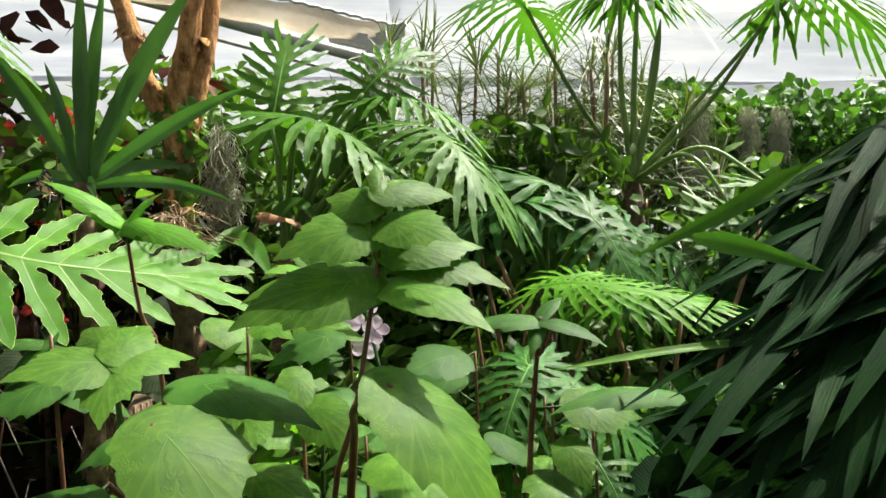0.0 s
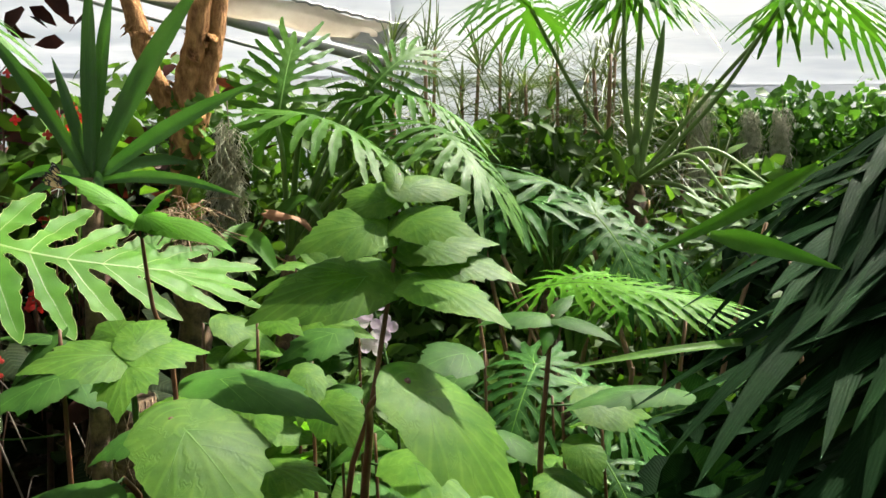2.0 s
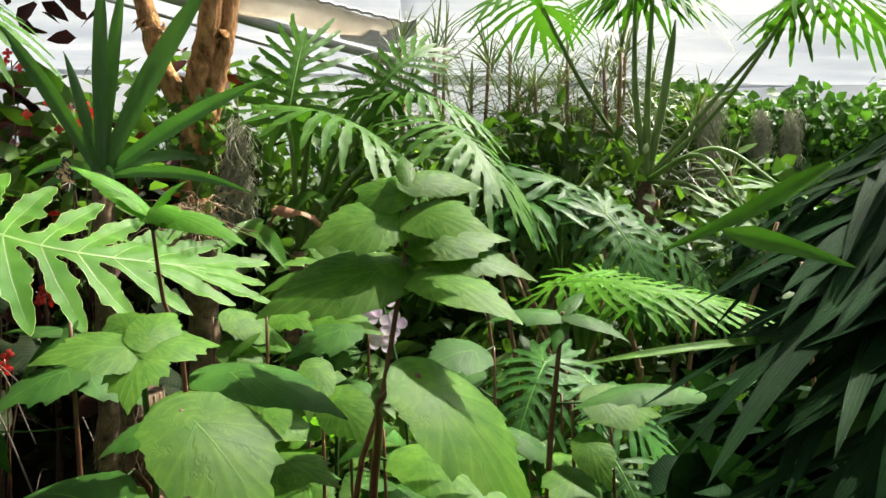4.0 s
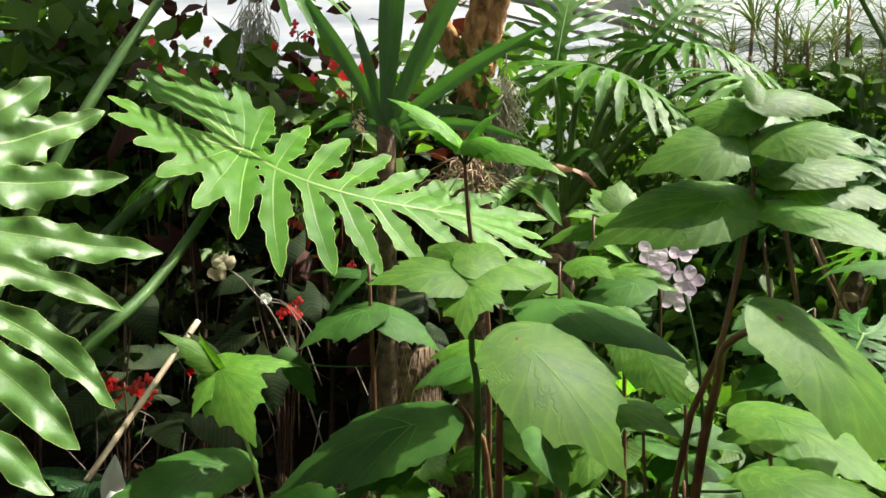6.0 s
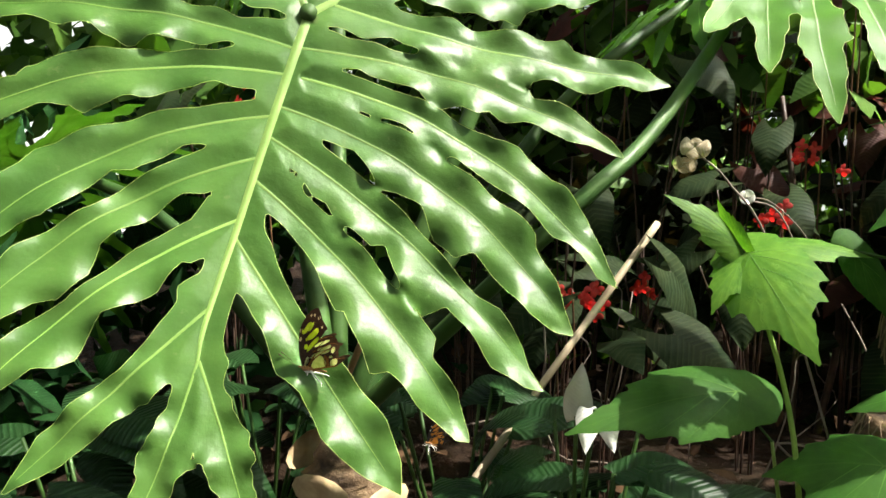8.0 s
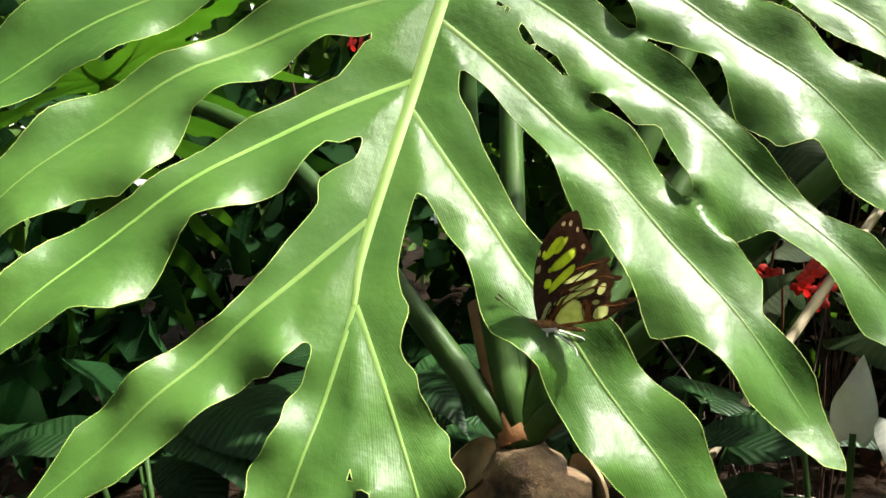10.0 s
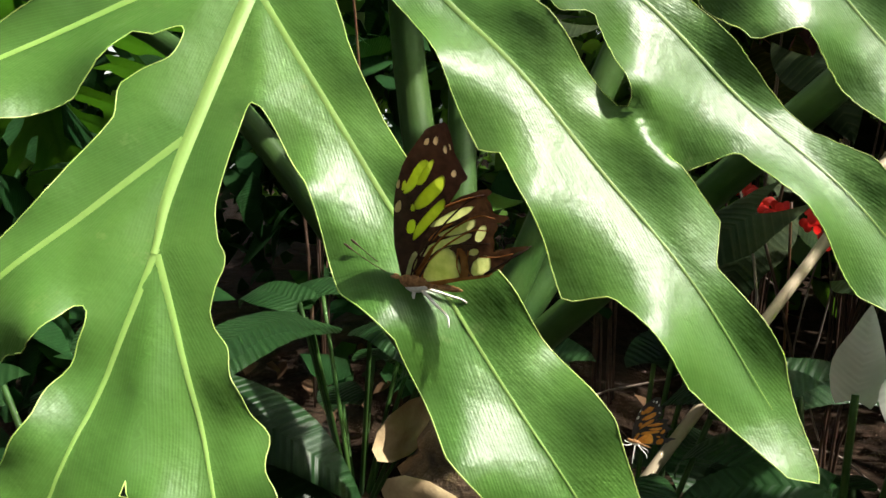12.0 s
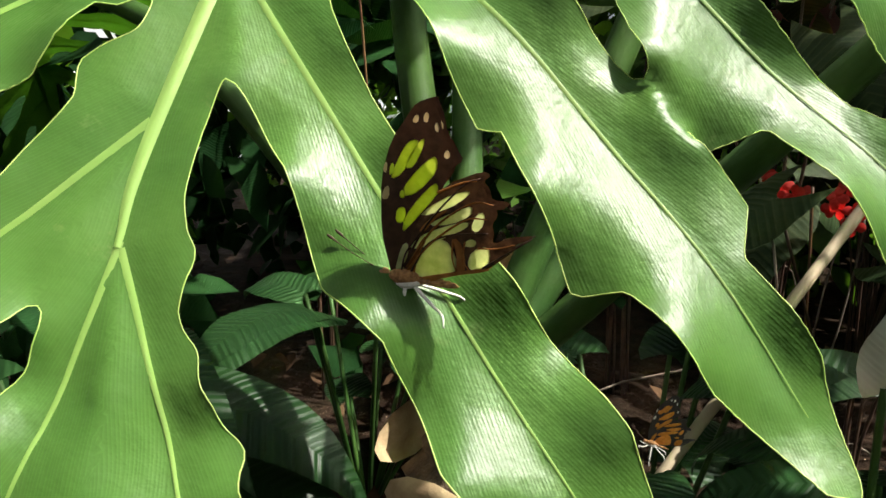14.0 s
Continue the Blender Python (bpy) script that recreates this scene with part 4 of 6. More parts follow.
def butterfly(name, label, m, scale, wing, hind, patches):
    b = thing(name, label, "butterfly")
    b.matrix_basis = m @ Matrix.Diagonal((scale, scale, scale, 1))
    for side in (-1, 1):
        open_ = 0.9 * side
        for shape, mat, y, n in ((FORE, wing, open_ * 0.4, "forewing"), (HIND, hind, open_ * 0.75, "hindwing")):
            mine = [(g, mat2) for group, kind, mat2 in patches if kind == n for g in group]
            w = part(n, wing_plate(shape, y, 0, [g for g, mat2 in mine if mat2 is not M_TAN], 0.012), mat, b, m=pose(0, 0, 0, -1.2 * side, 0, 0))
            for g, mat2 in mine:
                part("wing_patch", flat_shape(g, y + (0.25 if mat2 is M_TAN else 0.05) * side, None, 1, 0.02 * side, 1.26), mat2, w)
            if n == "hindwing" and hind is M_HIND:
                for k, v in enumerate(VEINS):
                    q = curve([(a * 0.001, (y + 0.34 * side) * 0.001, c * 0.001) for a, c in v], 16)
                    part("wing_vein", tube(q, np.linspace(0.00034, 0.00018, 16), 4), M_TAN if k % 3 else M_WING, w)
    part("thorax", ellipsoid(Mesh(), (0.0005, 0, 0.0005), (0.0052, 0.0026, 0.0028), (1, 0, 0.1)), M_FUR, b, "furry orange-brown thorax")
    part("chest", ellipsoid(Mesh(), (0.0010, 0, -0.0012), (0.0048, 0.0025, 0.0020), (1, 0, 0.1)), M_BELLY, b)
    q = np.linspace(0, 1, 30)
    line = np.stack([0.004 + 0.0125 * q, 0 * q, 0.0002 - 0.001 * q], 1)
    part("abdomen", tube(line, 0.0013 * np.sqrt(np.clip(1 - q ** 3, 0.05, 1)) * (1 + 0.08 * np.sin(q * 44)), 10), M_FUR, b, "thin tan ringed abdomen")
    head = part("head", ellipsoid(Mesh(), (-0.0058, 0, 0.0006), (0.0019, 0.0019, 0.0019)), M_FUR, b)
    for s in (-1, 1):
        part("eye", ellipsoid(Mesh(), (-0.0063, 0.0013 * s, 0.0010), (0.0011, 0.0009, 0.0012)), M_DRY, head)
        q = curve([(-0.0066, 0.0006 * s, 0.0018), (-0.014, 0.0016 * s - 0.001, 0.0070), (-0.0205, 0.0022 * s - 0.002, 0.0125)], 16)
        part("antenna", tube(q, np.r_[np.full(12, 0.00014), 0.0002, 0.00042, 0.00048, 0.0003], 6), M_WING, head)
        for k, (x0, x1, x2, z2) in enumerate(((-0.002, -0.006, -0.010, -0.005), (0.001, 0.0015, 0.002, -0.020), (0.004, 0.010, 0.014, -0.010))):
            leg = curve([(x0, 0.0012 * s, -0.002), (x1, 0.0045 * s, -0.003 + 0.2 * z2), (x2, 0.0065 * s, z2 * 0.7), (x2 + 0.001, 0.008 * s, z2)], 14)
            part("leg", tube(leg, np.linspace(0.00062, 0.00022, 14), 6), M_BELLY, b)
    return b


WING_M = axes((-0.9395, 0.6010, 0.9435), (-0.4345, 0.890, 0.1384), (0.066, -0.1218, 0.9904)) @ Matrix.Diagonal((1.08, 1, 1.02, 1))
malachite = butterfly("butterfly", "brown and lime-green butterfly resting with closed wings on the leaf", WING_M, 1.0, M_WING, M_HIND,
                      [(LIMES, "forewing", M_LIME), (CREAMS, "forewing", M_CREAM), (PALES, "hindwing", M_PALE), (STRIPES, "hindwing", M_TAN), (TRIM, "hindwing", M_TAN)])
M_ORANGE = leaf_material("orange_wing_cell", (0.52, 0.22, 0.035), (0.68, 0.34, 0.07), 0.6, 0.4, 0.0, 60, 300, 0.0, 0.2, (1.3, 1.0, 0.7), 0.1)
butterfly("butterfly", "orange black-veined butterfly resting low beside the trunk", axes((-0.987, 0.785, 0.815), (-0.5, 0.8, -0.1), (0.3, -0.2, 0.9)), 0.55, M_BLACK, M_BLACK,
          [(LIMES, "forewing", M_ORANGE), (CREAMS, "forewing", M_WHITE), (PALES, "hindwing", M_ORANGE)])
butterfly("butterfly", "small black white-spotted butterfly on a leaf edge", axes((-0.676, 1.332, 1.375), (0.5, -0.85, 0.0), (-0.1, 0.2, 1)), 0.85, M_BLACK, M_BLACK,
          [(LIMES, "forewing", M_CREAM), (CREAMS, "forewing", M_WHITE), (PALES, "hindwing", M_CREAM)])

# ---- soft toothed-leaf shrubs close to the path ----


SOFT = ((0, 0.2, 0.45, 0.7, 0.88, 1.0), (0.9, 1.0, 0.90, 0.58, 0.24, 0.02))


def mallow_pattern(seed, mat, side=1.0):
    """A soft leaf 0.15 m long and as broad: a pointed middle lobe, a short pointed lobe each side, two rounded lobes at the heart-shaped base."""
    rnd = random.Random(seed)
    lobes = [((0, 0.0), (rnd.uniform(-0.006, 0.006), 0.15), 0.046, 0.02, 1)]
    for s in (-1, 1):
        lobes.append(((0, 0.004), (s * 0.066 * side, 0.066 * rnd.uniform(0.9, 1.1)), 0.038, 0.06 * s, s))
        lobes.append(((s * 0.004, 0.0), (s * 0.060 * side, 0.020 * rnd.uniform(0.6, 1.2)), 0.034, 0.0, s))
        lobes.append(((s * 0.012, -0.002), (s * 0.048 * side, -0.026 * rnd.uniform(0.8, 1.1)), 0.031, 0.05 * s, s))
        lobes.append(((0, 0.030), (s * 0.048 * side, 0.094 * rnd.uniform(0.95, 1.05)), 0.030, 0.05 * s, s))
    return leaf_set("mallow", lobes, [[(0, 0), (0, 0.03), (0, 0.06)]], 0.0042, droop_arch(2.6, 2.2), mat, M_SOFT_VEIN, seed=90 + seed, ripple=0.0010, web=0.006, profile=(SOFT, SOFT), teeth=0.11, valley=0.0, dome=0.0)


MALLOWS = {mat.name: [mallow_pattern(k, mat, 1.0 - 0.12 * k) for k in range(3)] for mat in (M_MALLOW, M_MALLOW_SHADED, M_YOUNG)}


def leafy_shoot(name, label, stem, rows, mat, seed=0, stem_r=0.004, stem_mat=None, wide=1.0, up=(0.0, -0.35, 0.95), off=0.12):
    """A shoot with broad toothed leaves: rows of base, tip, the way that the leaf faces, and width; or base and tip as six numbers and width."""
    rnd = random.Random(seed)
    plant = thing(name, label, "shrub")
    line = curve(stem, 16)
    part("stem", tube(line, np.linspace(stem_r * 1.3, stem_r * 0.7, 16), 7, None, 0.04), stem_mat or M_RED_STEM, plant)
    for row in rows:
        tilt = Vector(up) + Vector((rnd.uniform(-0.25, 0.25), rnd.uniform(-0.25, 0.1), 0))
        if len(row) == 4:
            b, t, tilt, w = Vector(row[0]), Vector(row[1]), Vector(row[2]), row[3]
        else:
            b, t, w = Vector(row[:3]), Vector(row[3:6]), row[6]
        root, b = b, b.lerp(t, off)
        ahead = t - b
        n = ahead.length * 1.06
        body, _, veins, ribs = MALLOWS[mat.name][rnd.randrange(3)]
        lm = axes(b, ahead + tilt.normalized() * 0.13 * ahead.length, tilt) @ Matrix.Diagonal((max(0.5 * n, min(1.1 * n, w)) / 0.145 * wide, n / 0.15, n / 0.15, 1))
        leaf = part("leaf", body, None, plant, "", lm)
        for v in veins[:5]:
            part("vein", v, None, leaf)
        near = line[np.argmin(((line - np.array(root) + (0, 0, 0.02)) ** 2).sum(1))]
        if 0.02 < (Vector(near) - b).length < 0.3:
            end = b - tilt.normalized() * 0.0025
            part("leaf_stalk", tube(curve([near, (Vector(near) + end) / 2 - Vector((0, 0, 0.004)), end], 8), 0.0016, 6), M_PETIOLE, plant)
    return plant


leafy_shoot("shrub", "upright red-brown shoot with broad toothed leaves in pairs", [(-0.16, 0.93, BED), (-0.129, 0.863, 0.983), (-0.097, 0.827, 1.122), (-0.081, 0.816, 1.22), (-0.072, 0.832, 1.288), (-0.068, 0.86, 1.383)], [
    ((-0.076, 0.834, 1.330), (-0.172, 0.800, 1.312), (0.05, -0.62, 0.78), 0.100), ((-0.077, 0.820, 1.278), (-0.205, 0.760, 1.246), (0.05, -0.58, 0.81), 0.125),
    ((-0.063, 0.834, 1.302), (0.040, 0.870, 1.318), (0.15, -0.50, 0.85), 0.085), ((-0.061, 0.822, 1.272), (0.045, 0.768, 1.248), (0.20, -0.46, 0.87), 0.095),
    ((-0.057, 0.855, 1.298), (0.066, 0.840, 1.280), (0.20, -0.46, 0.87), 0.090), ((-0.073, 0.836, 1.350), (-0.136, 0.880, 1.368), (0.0, -0.76, 0.65), 0.066),
    ((-0.071, 0.837, 1.366), (0.012, 0.890, 1.376), (0.15, -0.66, 0.73), 0.060), ((-0.068, 0.834, 1.335), (0.012, 0.800, 1.330), (0.15, -0.62, 0.76), 0.080),
    ((-0.070, 0.838, 1.366), (-0.078, 0.879, 1.404), (0.17, -0.57, 0.80), 0.020)], M_MALLOW, 3, 0.003, off=0.16)
leafy_shoot("shrub", "broad heart-shaped soft green leaves on a red-brown stem", [(-0.13, 0.97, BED), (-0.11, 0.88, 0.95), (-0.096, 0.815, 1.102), (-0.091, 0.779, 1.146), (-0.052, 0.748, 1.177)], [
    ((-0.051, 0.746, 1.177), (0.071, 0.716, 1.072), (0.52, -0.44, 0.73), 0.140), ((-0.062, 0.818, 1.078), (0.046, 0.751, 1.051), (0.07, -0.27, 0.96), 0.110),
    ((-0.049, 0.855, 1.000), (0.093, 0.855, 0.992), (0.05, -0.18, 0.98), 0.106)], M_MALLOW, 1, 0.0045)
leafy_shoot("shrub", "drooping three-lobed soft green leaves", [(-0.31, 0.88, BED), (-0.30, 0.80, 0.90), (-0.286, 0.727, 1.093), (-0.265, 0.695, 1.152)], [
    ((-0.264, 0.694, 1.154), (-0.166, 0.647, 1.082), (0.36, -0.48, 0.80), 0.139), ((-0.205, 0.778, 1.082), (-0.131, 0.748, 1.079), (-0.01, -0.13, 0.99), 0.080)], M_MALLOW, 2)
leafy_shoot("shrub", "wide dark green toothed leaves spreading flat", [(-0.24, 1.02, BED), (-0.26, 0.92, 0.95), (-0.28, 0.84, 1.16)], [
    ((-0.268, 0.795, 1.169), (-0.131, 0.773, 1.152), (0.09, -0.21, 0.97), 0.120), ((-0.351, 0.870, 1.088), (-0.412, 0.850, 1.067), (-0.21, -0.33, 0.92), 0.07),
    ((-0.247, 0.877, 1.039), (-0.152, 0.864, 1.046), (-0.08, -0.09, 0.99), 0.09), ((-0.276, 0.866, 1.021), (-0.231, 0.814, 0.983), (0.32, -0.36, 0.88), 0.063)], M_MALLOW_SHADED, 12)
leafy_shoot("shrub", "light green toothed leaves crowded on a pale shoot", [(-0.34, 0.86, BED), (-0.319, 0.777, 1.016), (-0.324, 0.764, 1.126), (-0.323, 0.749, 1.2)], [
    ((-0.324, 0.749, 1.199), (-0.392, 0.690, 1.208), (0.24, -0.36, 0.90), 0.085), ((-0.324, 0.749, 1.196), (-0.307, 0.678, 1.168), (-0.04, -0.38, 0.93), 0.066),
    ((-0.321, 0.750, 1.202), (-0.265, 0.800, 1.205), (0.20, -0.28, 0.94), 0.075), ((-0.322, 0.750, 1.206), (-0.315, 0.825, 1.232), (0.30, -0.43, 0.86), 0.060),
    ((-0.329, 0.759, 1.204), (-0.390, 0.823, 1.230), (-0.24, -0.46, 0.86), 0.060)], M_MALLOW, 4, 0.0035, M_PETIOLE)
leafy_shoot("shrub", "slender twig topped with bright young leaves", [(-0.36, 1.03, BED), (-0.359, 0.98, 1.101), (-0.378, 0.956, 1.22), (-0.377, 0.913, 1.329)], [
    ((-0.381, 0.912, 1.331), (-0.448, 0.886, 1.386), (0.47, -0.52, 0.67), 0.050), ((-0.374, 0.913, 1.331), (-0.261, 0.868, 1.316), (-0.05, -0.43, 0.90), 0.070),
    ((-0.375, 0.913, 1.333), (-0.342, 0.911, 1.369), (-0.56, -0.69, 0.46), 0.026), ((-0.377, 0.913, 1.334), (-0.321, 0.860, 1.326), (-0.40, -0.53, 0.75), 0.040),
    ((-0.382, 0.912, 1.332), (-0.403, 0.890, 1.350), (0.49, -0.39, 0.72), 0.030)], M_YOUNG, 5, 0.003, wide=0.85)
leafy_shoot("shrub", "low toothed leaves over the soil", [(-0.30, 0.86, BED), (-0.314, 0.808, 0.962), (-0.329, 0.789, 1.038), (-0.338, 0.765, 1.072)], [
    ((-0.347, 0.723, 1.066), (-0.485, 0.677, 1.021), (-0.17, -0.38, 0.91), 0.130), ((-0.368, 0.736, 1.050), (-0.422, 0.674, 1.000), (-0.25, -0.46, 0.85), 0.085)], M_MALLOW_SHADED, 6)
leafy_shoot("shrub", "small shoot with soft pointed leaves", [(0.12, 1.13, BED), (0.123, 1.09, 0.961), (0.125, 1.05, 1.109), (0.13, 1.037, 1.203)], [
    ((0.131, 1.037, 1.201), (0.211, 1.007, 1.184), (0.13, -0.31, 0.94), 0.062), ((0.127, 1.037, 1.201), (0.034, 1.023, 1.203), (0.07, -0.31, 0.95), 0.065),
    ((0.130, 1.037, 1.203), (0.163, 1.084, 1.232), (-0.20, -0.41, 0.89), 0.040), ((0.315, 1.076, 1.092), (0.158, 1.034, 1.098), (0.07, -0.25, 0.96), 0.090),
    ((0.130, 1.037, 1.196), (0.112, 0.991, 1.163), (-0.06, -0.57, 0.82), 0.034)], M_MALLOW_SHADED, 7, wide=0.85)
leafy_shoot("shrub", "young shoot with bright toothed leaves on a pale stem", [(-0.70, 1.08, BED), (-0.715, 1.05, 0.80), (-0.758, 1.003, 1.015)], [
    ((-0.758, 1.003, 1.015), (-0.806, 0.955, 1.074), (0.50, -0.55, 0.66), 0.036), ((-0.758, 1.003, 1.017), (-0.667, 0.930, 0.958), (0.10, -0.70, 0.70), 0.100),
    ((-0.756, 1.005, 1.018), (-0.668, 1.060, 1.030), (0.10, -0.40, 0.90), 0.062), ((-0.760, 1.000, 1.018), (-0.785, 0.985, 1.060), (-0.4, -0.7, 0.6), 0.026),
    ((-0.757, 1.001, 1.012), (-0.760, 0.940, 0.975), (0.1, -0.6, 0.8), 0.05)], M_MALLOW, 8, 0.0030, M_PALE_STALK, off=0.05)
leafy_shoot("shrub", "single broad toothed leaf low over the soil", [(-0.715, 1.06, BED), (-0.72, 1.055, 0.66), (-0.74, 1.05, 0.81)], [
    ((-0.768, 1.036, 0.862), (-0.848, 0.870, 0.866), (0.38, -0.52, 0.77), 0.108)], M_MALLOW_SHADED, 18, 0.0026, M_PALE_STALK, off=0.02)
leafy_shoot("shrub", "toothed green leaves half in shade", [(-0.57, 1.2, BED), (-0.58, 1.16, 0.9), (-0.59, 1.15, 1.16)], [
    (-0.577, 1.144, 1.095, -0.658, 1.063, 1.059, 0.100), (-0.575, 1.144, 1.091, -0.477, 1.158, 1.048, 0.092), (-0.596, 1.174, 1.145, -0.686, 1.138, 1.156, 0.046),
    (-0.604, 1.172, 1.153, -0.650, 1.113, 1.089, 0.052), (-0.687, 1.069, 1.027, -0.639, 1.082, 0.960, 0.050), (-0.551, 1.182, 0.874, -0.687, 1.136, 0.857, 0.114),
    (-0.617, 1.056, 0.817, -0.734, 1.024, 0.796, 0.115)], M_MALLOW_SHADED, 9)

# lower foliage of the same shrubs, filling the bed beneath
rl = random.Random(77)
for k in range(9):
    x, y = rl.uniform(-0.62, 0.25), rl.uniform(0.95, 1.45)
    if x < -0.35 and y < 1.0:
        y += 0.12
    top = rl.uniform(0.86, 1.02)
    rows = []
    for j in range(7):
        a, z = rl.uniform(0, 6.28), rl.uniform(0.62, top)
        size = rl.uniform(0.09, 0.15)
        rows.append((x + 0.03 * math.cos(a), y + 0.03 * math.sin(a), z, x + size * math.cos(a), y + size * math.sin(a), z - rl.uniform(0.0, 0.06), size * rl.uniform(0.6, 0.85)))
    leafy_shoot("shrub", "soft green toothed leaves low in the bed", [(x, y, BED), (x + 0.01, y, 0.75), (x, y + 0.01, top)], rows, rl.choice((M_MALLOW_SHADED, M_MALLOW)), 40 + k, 0.0032)

# ---- sword-leaved plant and the forked tree ----
sword = thing("sword_plant", "upright dark green sword-leaved plant", "plant", (-0.71, 1.53, 0))
part("stem", tube(curve([(0.02, 0.02, BED), (0.01, 0, 0.9), (0, 0, 1.40)], 12), 0.02, 9), M_TRUNK, sword)
rs = random.Random(5)
for k, (dx, dy, dz, w) in enumerate(((-0.22, 0.03, 0.36, 0.017), (-0.018, 0.04, 0.47, 0.018), (0.012, 0.07, 0.46, 0.017), (0.20, 0.04, 0.46, 0.026), (0.31, -0.02, 0.23, 0.019),
                                     (0.29, -0.08, 0.05, 0.013), (-0.18, 0.07, 0.08, 0.014), (0.17, 0.10, 0.12, 0.014), (-0.12, 0.10, 0.30, 0.013), (0.06, -0.08, 0.05, 0.011), (-0.10, -0.06, 0.03, 0.011))):
    s = np.linspace(0, 1, 22)[:, None]
    line = np.array((0, 0, 1.39)) + s * np.array((dx, dy, dz)) + s ** 2.4 * np.array((dx * 0.12, dy * 0.2, -0.03 - 0.05 * (dz < 0.15)))
    part("leaf", blade(line, w, (-0.1, -1.0, 0.25), 0.30, None, lambda q: np.interp(q, [0, 0.15, 0.45, 0.7, 0.9, 1], [0.5, 0.72, 1.0, 0.78, 0.30, 0.0]), 3), M_SWORD, sword)

tree = thing("forked_tree", "forked tree with peeling orange-brown bark and a small climber", "tree", (-0.56, 1.66, 0))
main = curve([(0.0, 0.0, 1.27), (-0.01, 0.0, 1.40), (0.0, 0.0, 1.545)], 40)
# lower trunk in a darker bark: the shade there is put into its colour
part("dim_trunk", tube(curve([(-0.005, 0.01, BED - 0.02), (0.01, 0.01, 0.9), (0.0, 0.0, 1.29)], 24), 0.034 * (1 + 0.10 * np.sin(np.arange(24) * 2.1)), 14, None, 0.12), M_TRUNK, tree, "rough lower trunk, darkened for the shade there")
part("trunk", tube(main, np.interp(np.arange(40), [0, 12, 24, 34, 39], [0.030, 0.029, 0.030, 0.036, 0.042]) * (1 + 0.05 * np.sin(np.arange(40) * 1.9)), 18, None, 0.06), M_BARK, tree)
for pts, r0, r1 in (([(-0.012, 0, 1.52), (-0.005, 0, 1.60), (0.03, 0, 1.80), (0.04, 0.02, 2.3)], 0.027, 0.021), ([(0.012, 0.02, 1.52), (0.032, 0.02, 1.62), (0.058, 0.03, 1.80), (0.07, 0.06, 2.4)], 0.024, 0.018),
                    ([(-0.02, 0.01, 1.53), (-0.075, 0.0, 1.62), (-0.11, 0.0, 1.74), (-0.20, 0.05, 2.0), (-0.3, 0.1, 2.4)], 0.025, 0.017)):
    n = 30
    line = curve(pts, n)
    part("branch", tube(line, np.linspace(r0, r1, n) * (1 + 0.06 * np.sin(np.arange(n) * 2.3)), 14, None, 0.07), M_BARK, tree)
rt = random.Random(8)
for k in range(90):
    z = rt.uniform(1.27, 1.58)
    a = rt.uniform(2.6, 6.6)
    d = Vector((math.cos(a), math.sin(a), 0))
    lm = axes(Vector((0, 0, z)) + d * 0.035, Vector((rt.uniform(-1, 1), rt.uniform(-0.3, 0.3), rt.uniform(-0.9, 0.4))), d)
    part("climber_leaf", broad_leaf(rt.uniform(0.022, 0.038), rt.uniform(0.020, 0.030), 2, 0.2, 0.2, 0.1, 0.01, 0, 8, k), M_BUSH, tree, "", lm)
for k, (x, y, z) in enumerate(((0.0, 0.0, 1.545), (-0.06, 0.0, 1.60), (0.0, 0.0, 1.66), (0.035, 0.02, 1.70), (-0.10, 0.0, 1.72), (0.04, 0.0, 1.84), (-0.14, 0.02, 1.82))):
    for j in range(9):
        a = rt.uniform(2.8, 6.6)
        d = Vector((math.cos(a), math.sin(a), 0))
        q = Vector((x, y, z + rt.uniform(-0.012, 0.012))) + d * 0.024
        part("bark_flake", blade(curve([q, q + d * 0.006 + Vector((0, 0, -0.006)), q + d * 0.010 + Vector((rt.uniform(-0.01, 0.01), 0, -0.016))], 5), rt.uniform(0.005, 0.011), tuple(d), 0.2, None, None, 1), M_BARK, tree)

# ---- tall lobed-leaf plant at the back ----
tall = thing("tall_lobed_plant", "tall arum plant with long pale stalks and hanging deep-lobed leaves", "plant")
TC = Vector((0.75, 3.06, 1.46))
scarred_trunk(tall, [(0.80, 3.1, BED - 0.02), (0.74, 3.05, 1.0), tuple(TC)], 0.05, 14, 6)
for end, mid, ahead, up, sc in (((0.29, 2.74, 2.04), (0.50, 2.92, 1.75), (-0.30, -0.35, 0.22), (0.1, 0.35, 1), 0.85), ((0.66, 2.95, 2.16), (0.69, 3.03, 1.8), (0.25, -0.45, 0.15), (0, 0.2, 1), 0.9),
                                ((0.735, 2.98, 2.20), (0.735, 3.02, 1.8), (-0.35, 0.3, 0.2), (-0.2, 0.2, 1), 0.85), ((1.12, 2.64, 2.04), (0.98, 2.88, 1.74), (0.35, -0.35, 0.15), (-0.1, 0.3, 1), 0.85),
                                ((1.27, 2.8, 2.14), (1.0, 2.95, 1.8), (0.5, 0.2, 0.1), (0.1, 0.2, 1), 0.85)):
    hang_leaf(tall, P_D, axes(end, ahead, up), "hanging deep-lobed leaf lit from behind", sc)
    petiole(tall, [TC, mid, end], 0.017 if abs(end[0] - 0.7) < 0.2 else 0.010, 0.007, M_WAXY, "long pale green stalk")
part("new_shoot", tube(curve([TC, TC + Vector((0.05, -0.02, 0.3)), TC + Vector((0.09, -0.02, 0.62))], 16), np.r_[np.linspace(0.016, 0.017, 12), 0.015, 0.013, 0.008, 0.002], 9), M_WAXY, tall, "rolled pale new leaf")
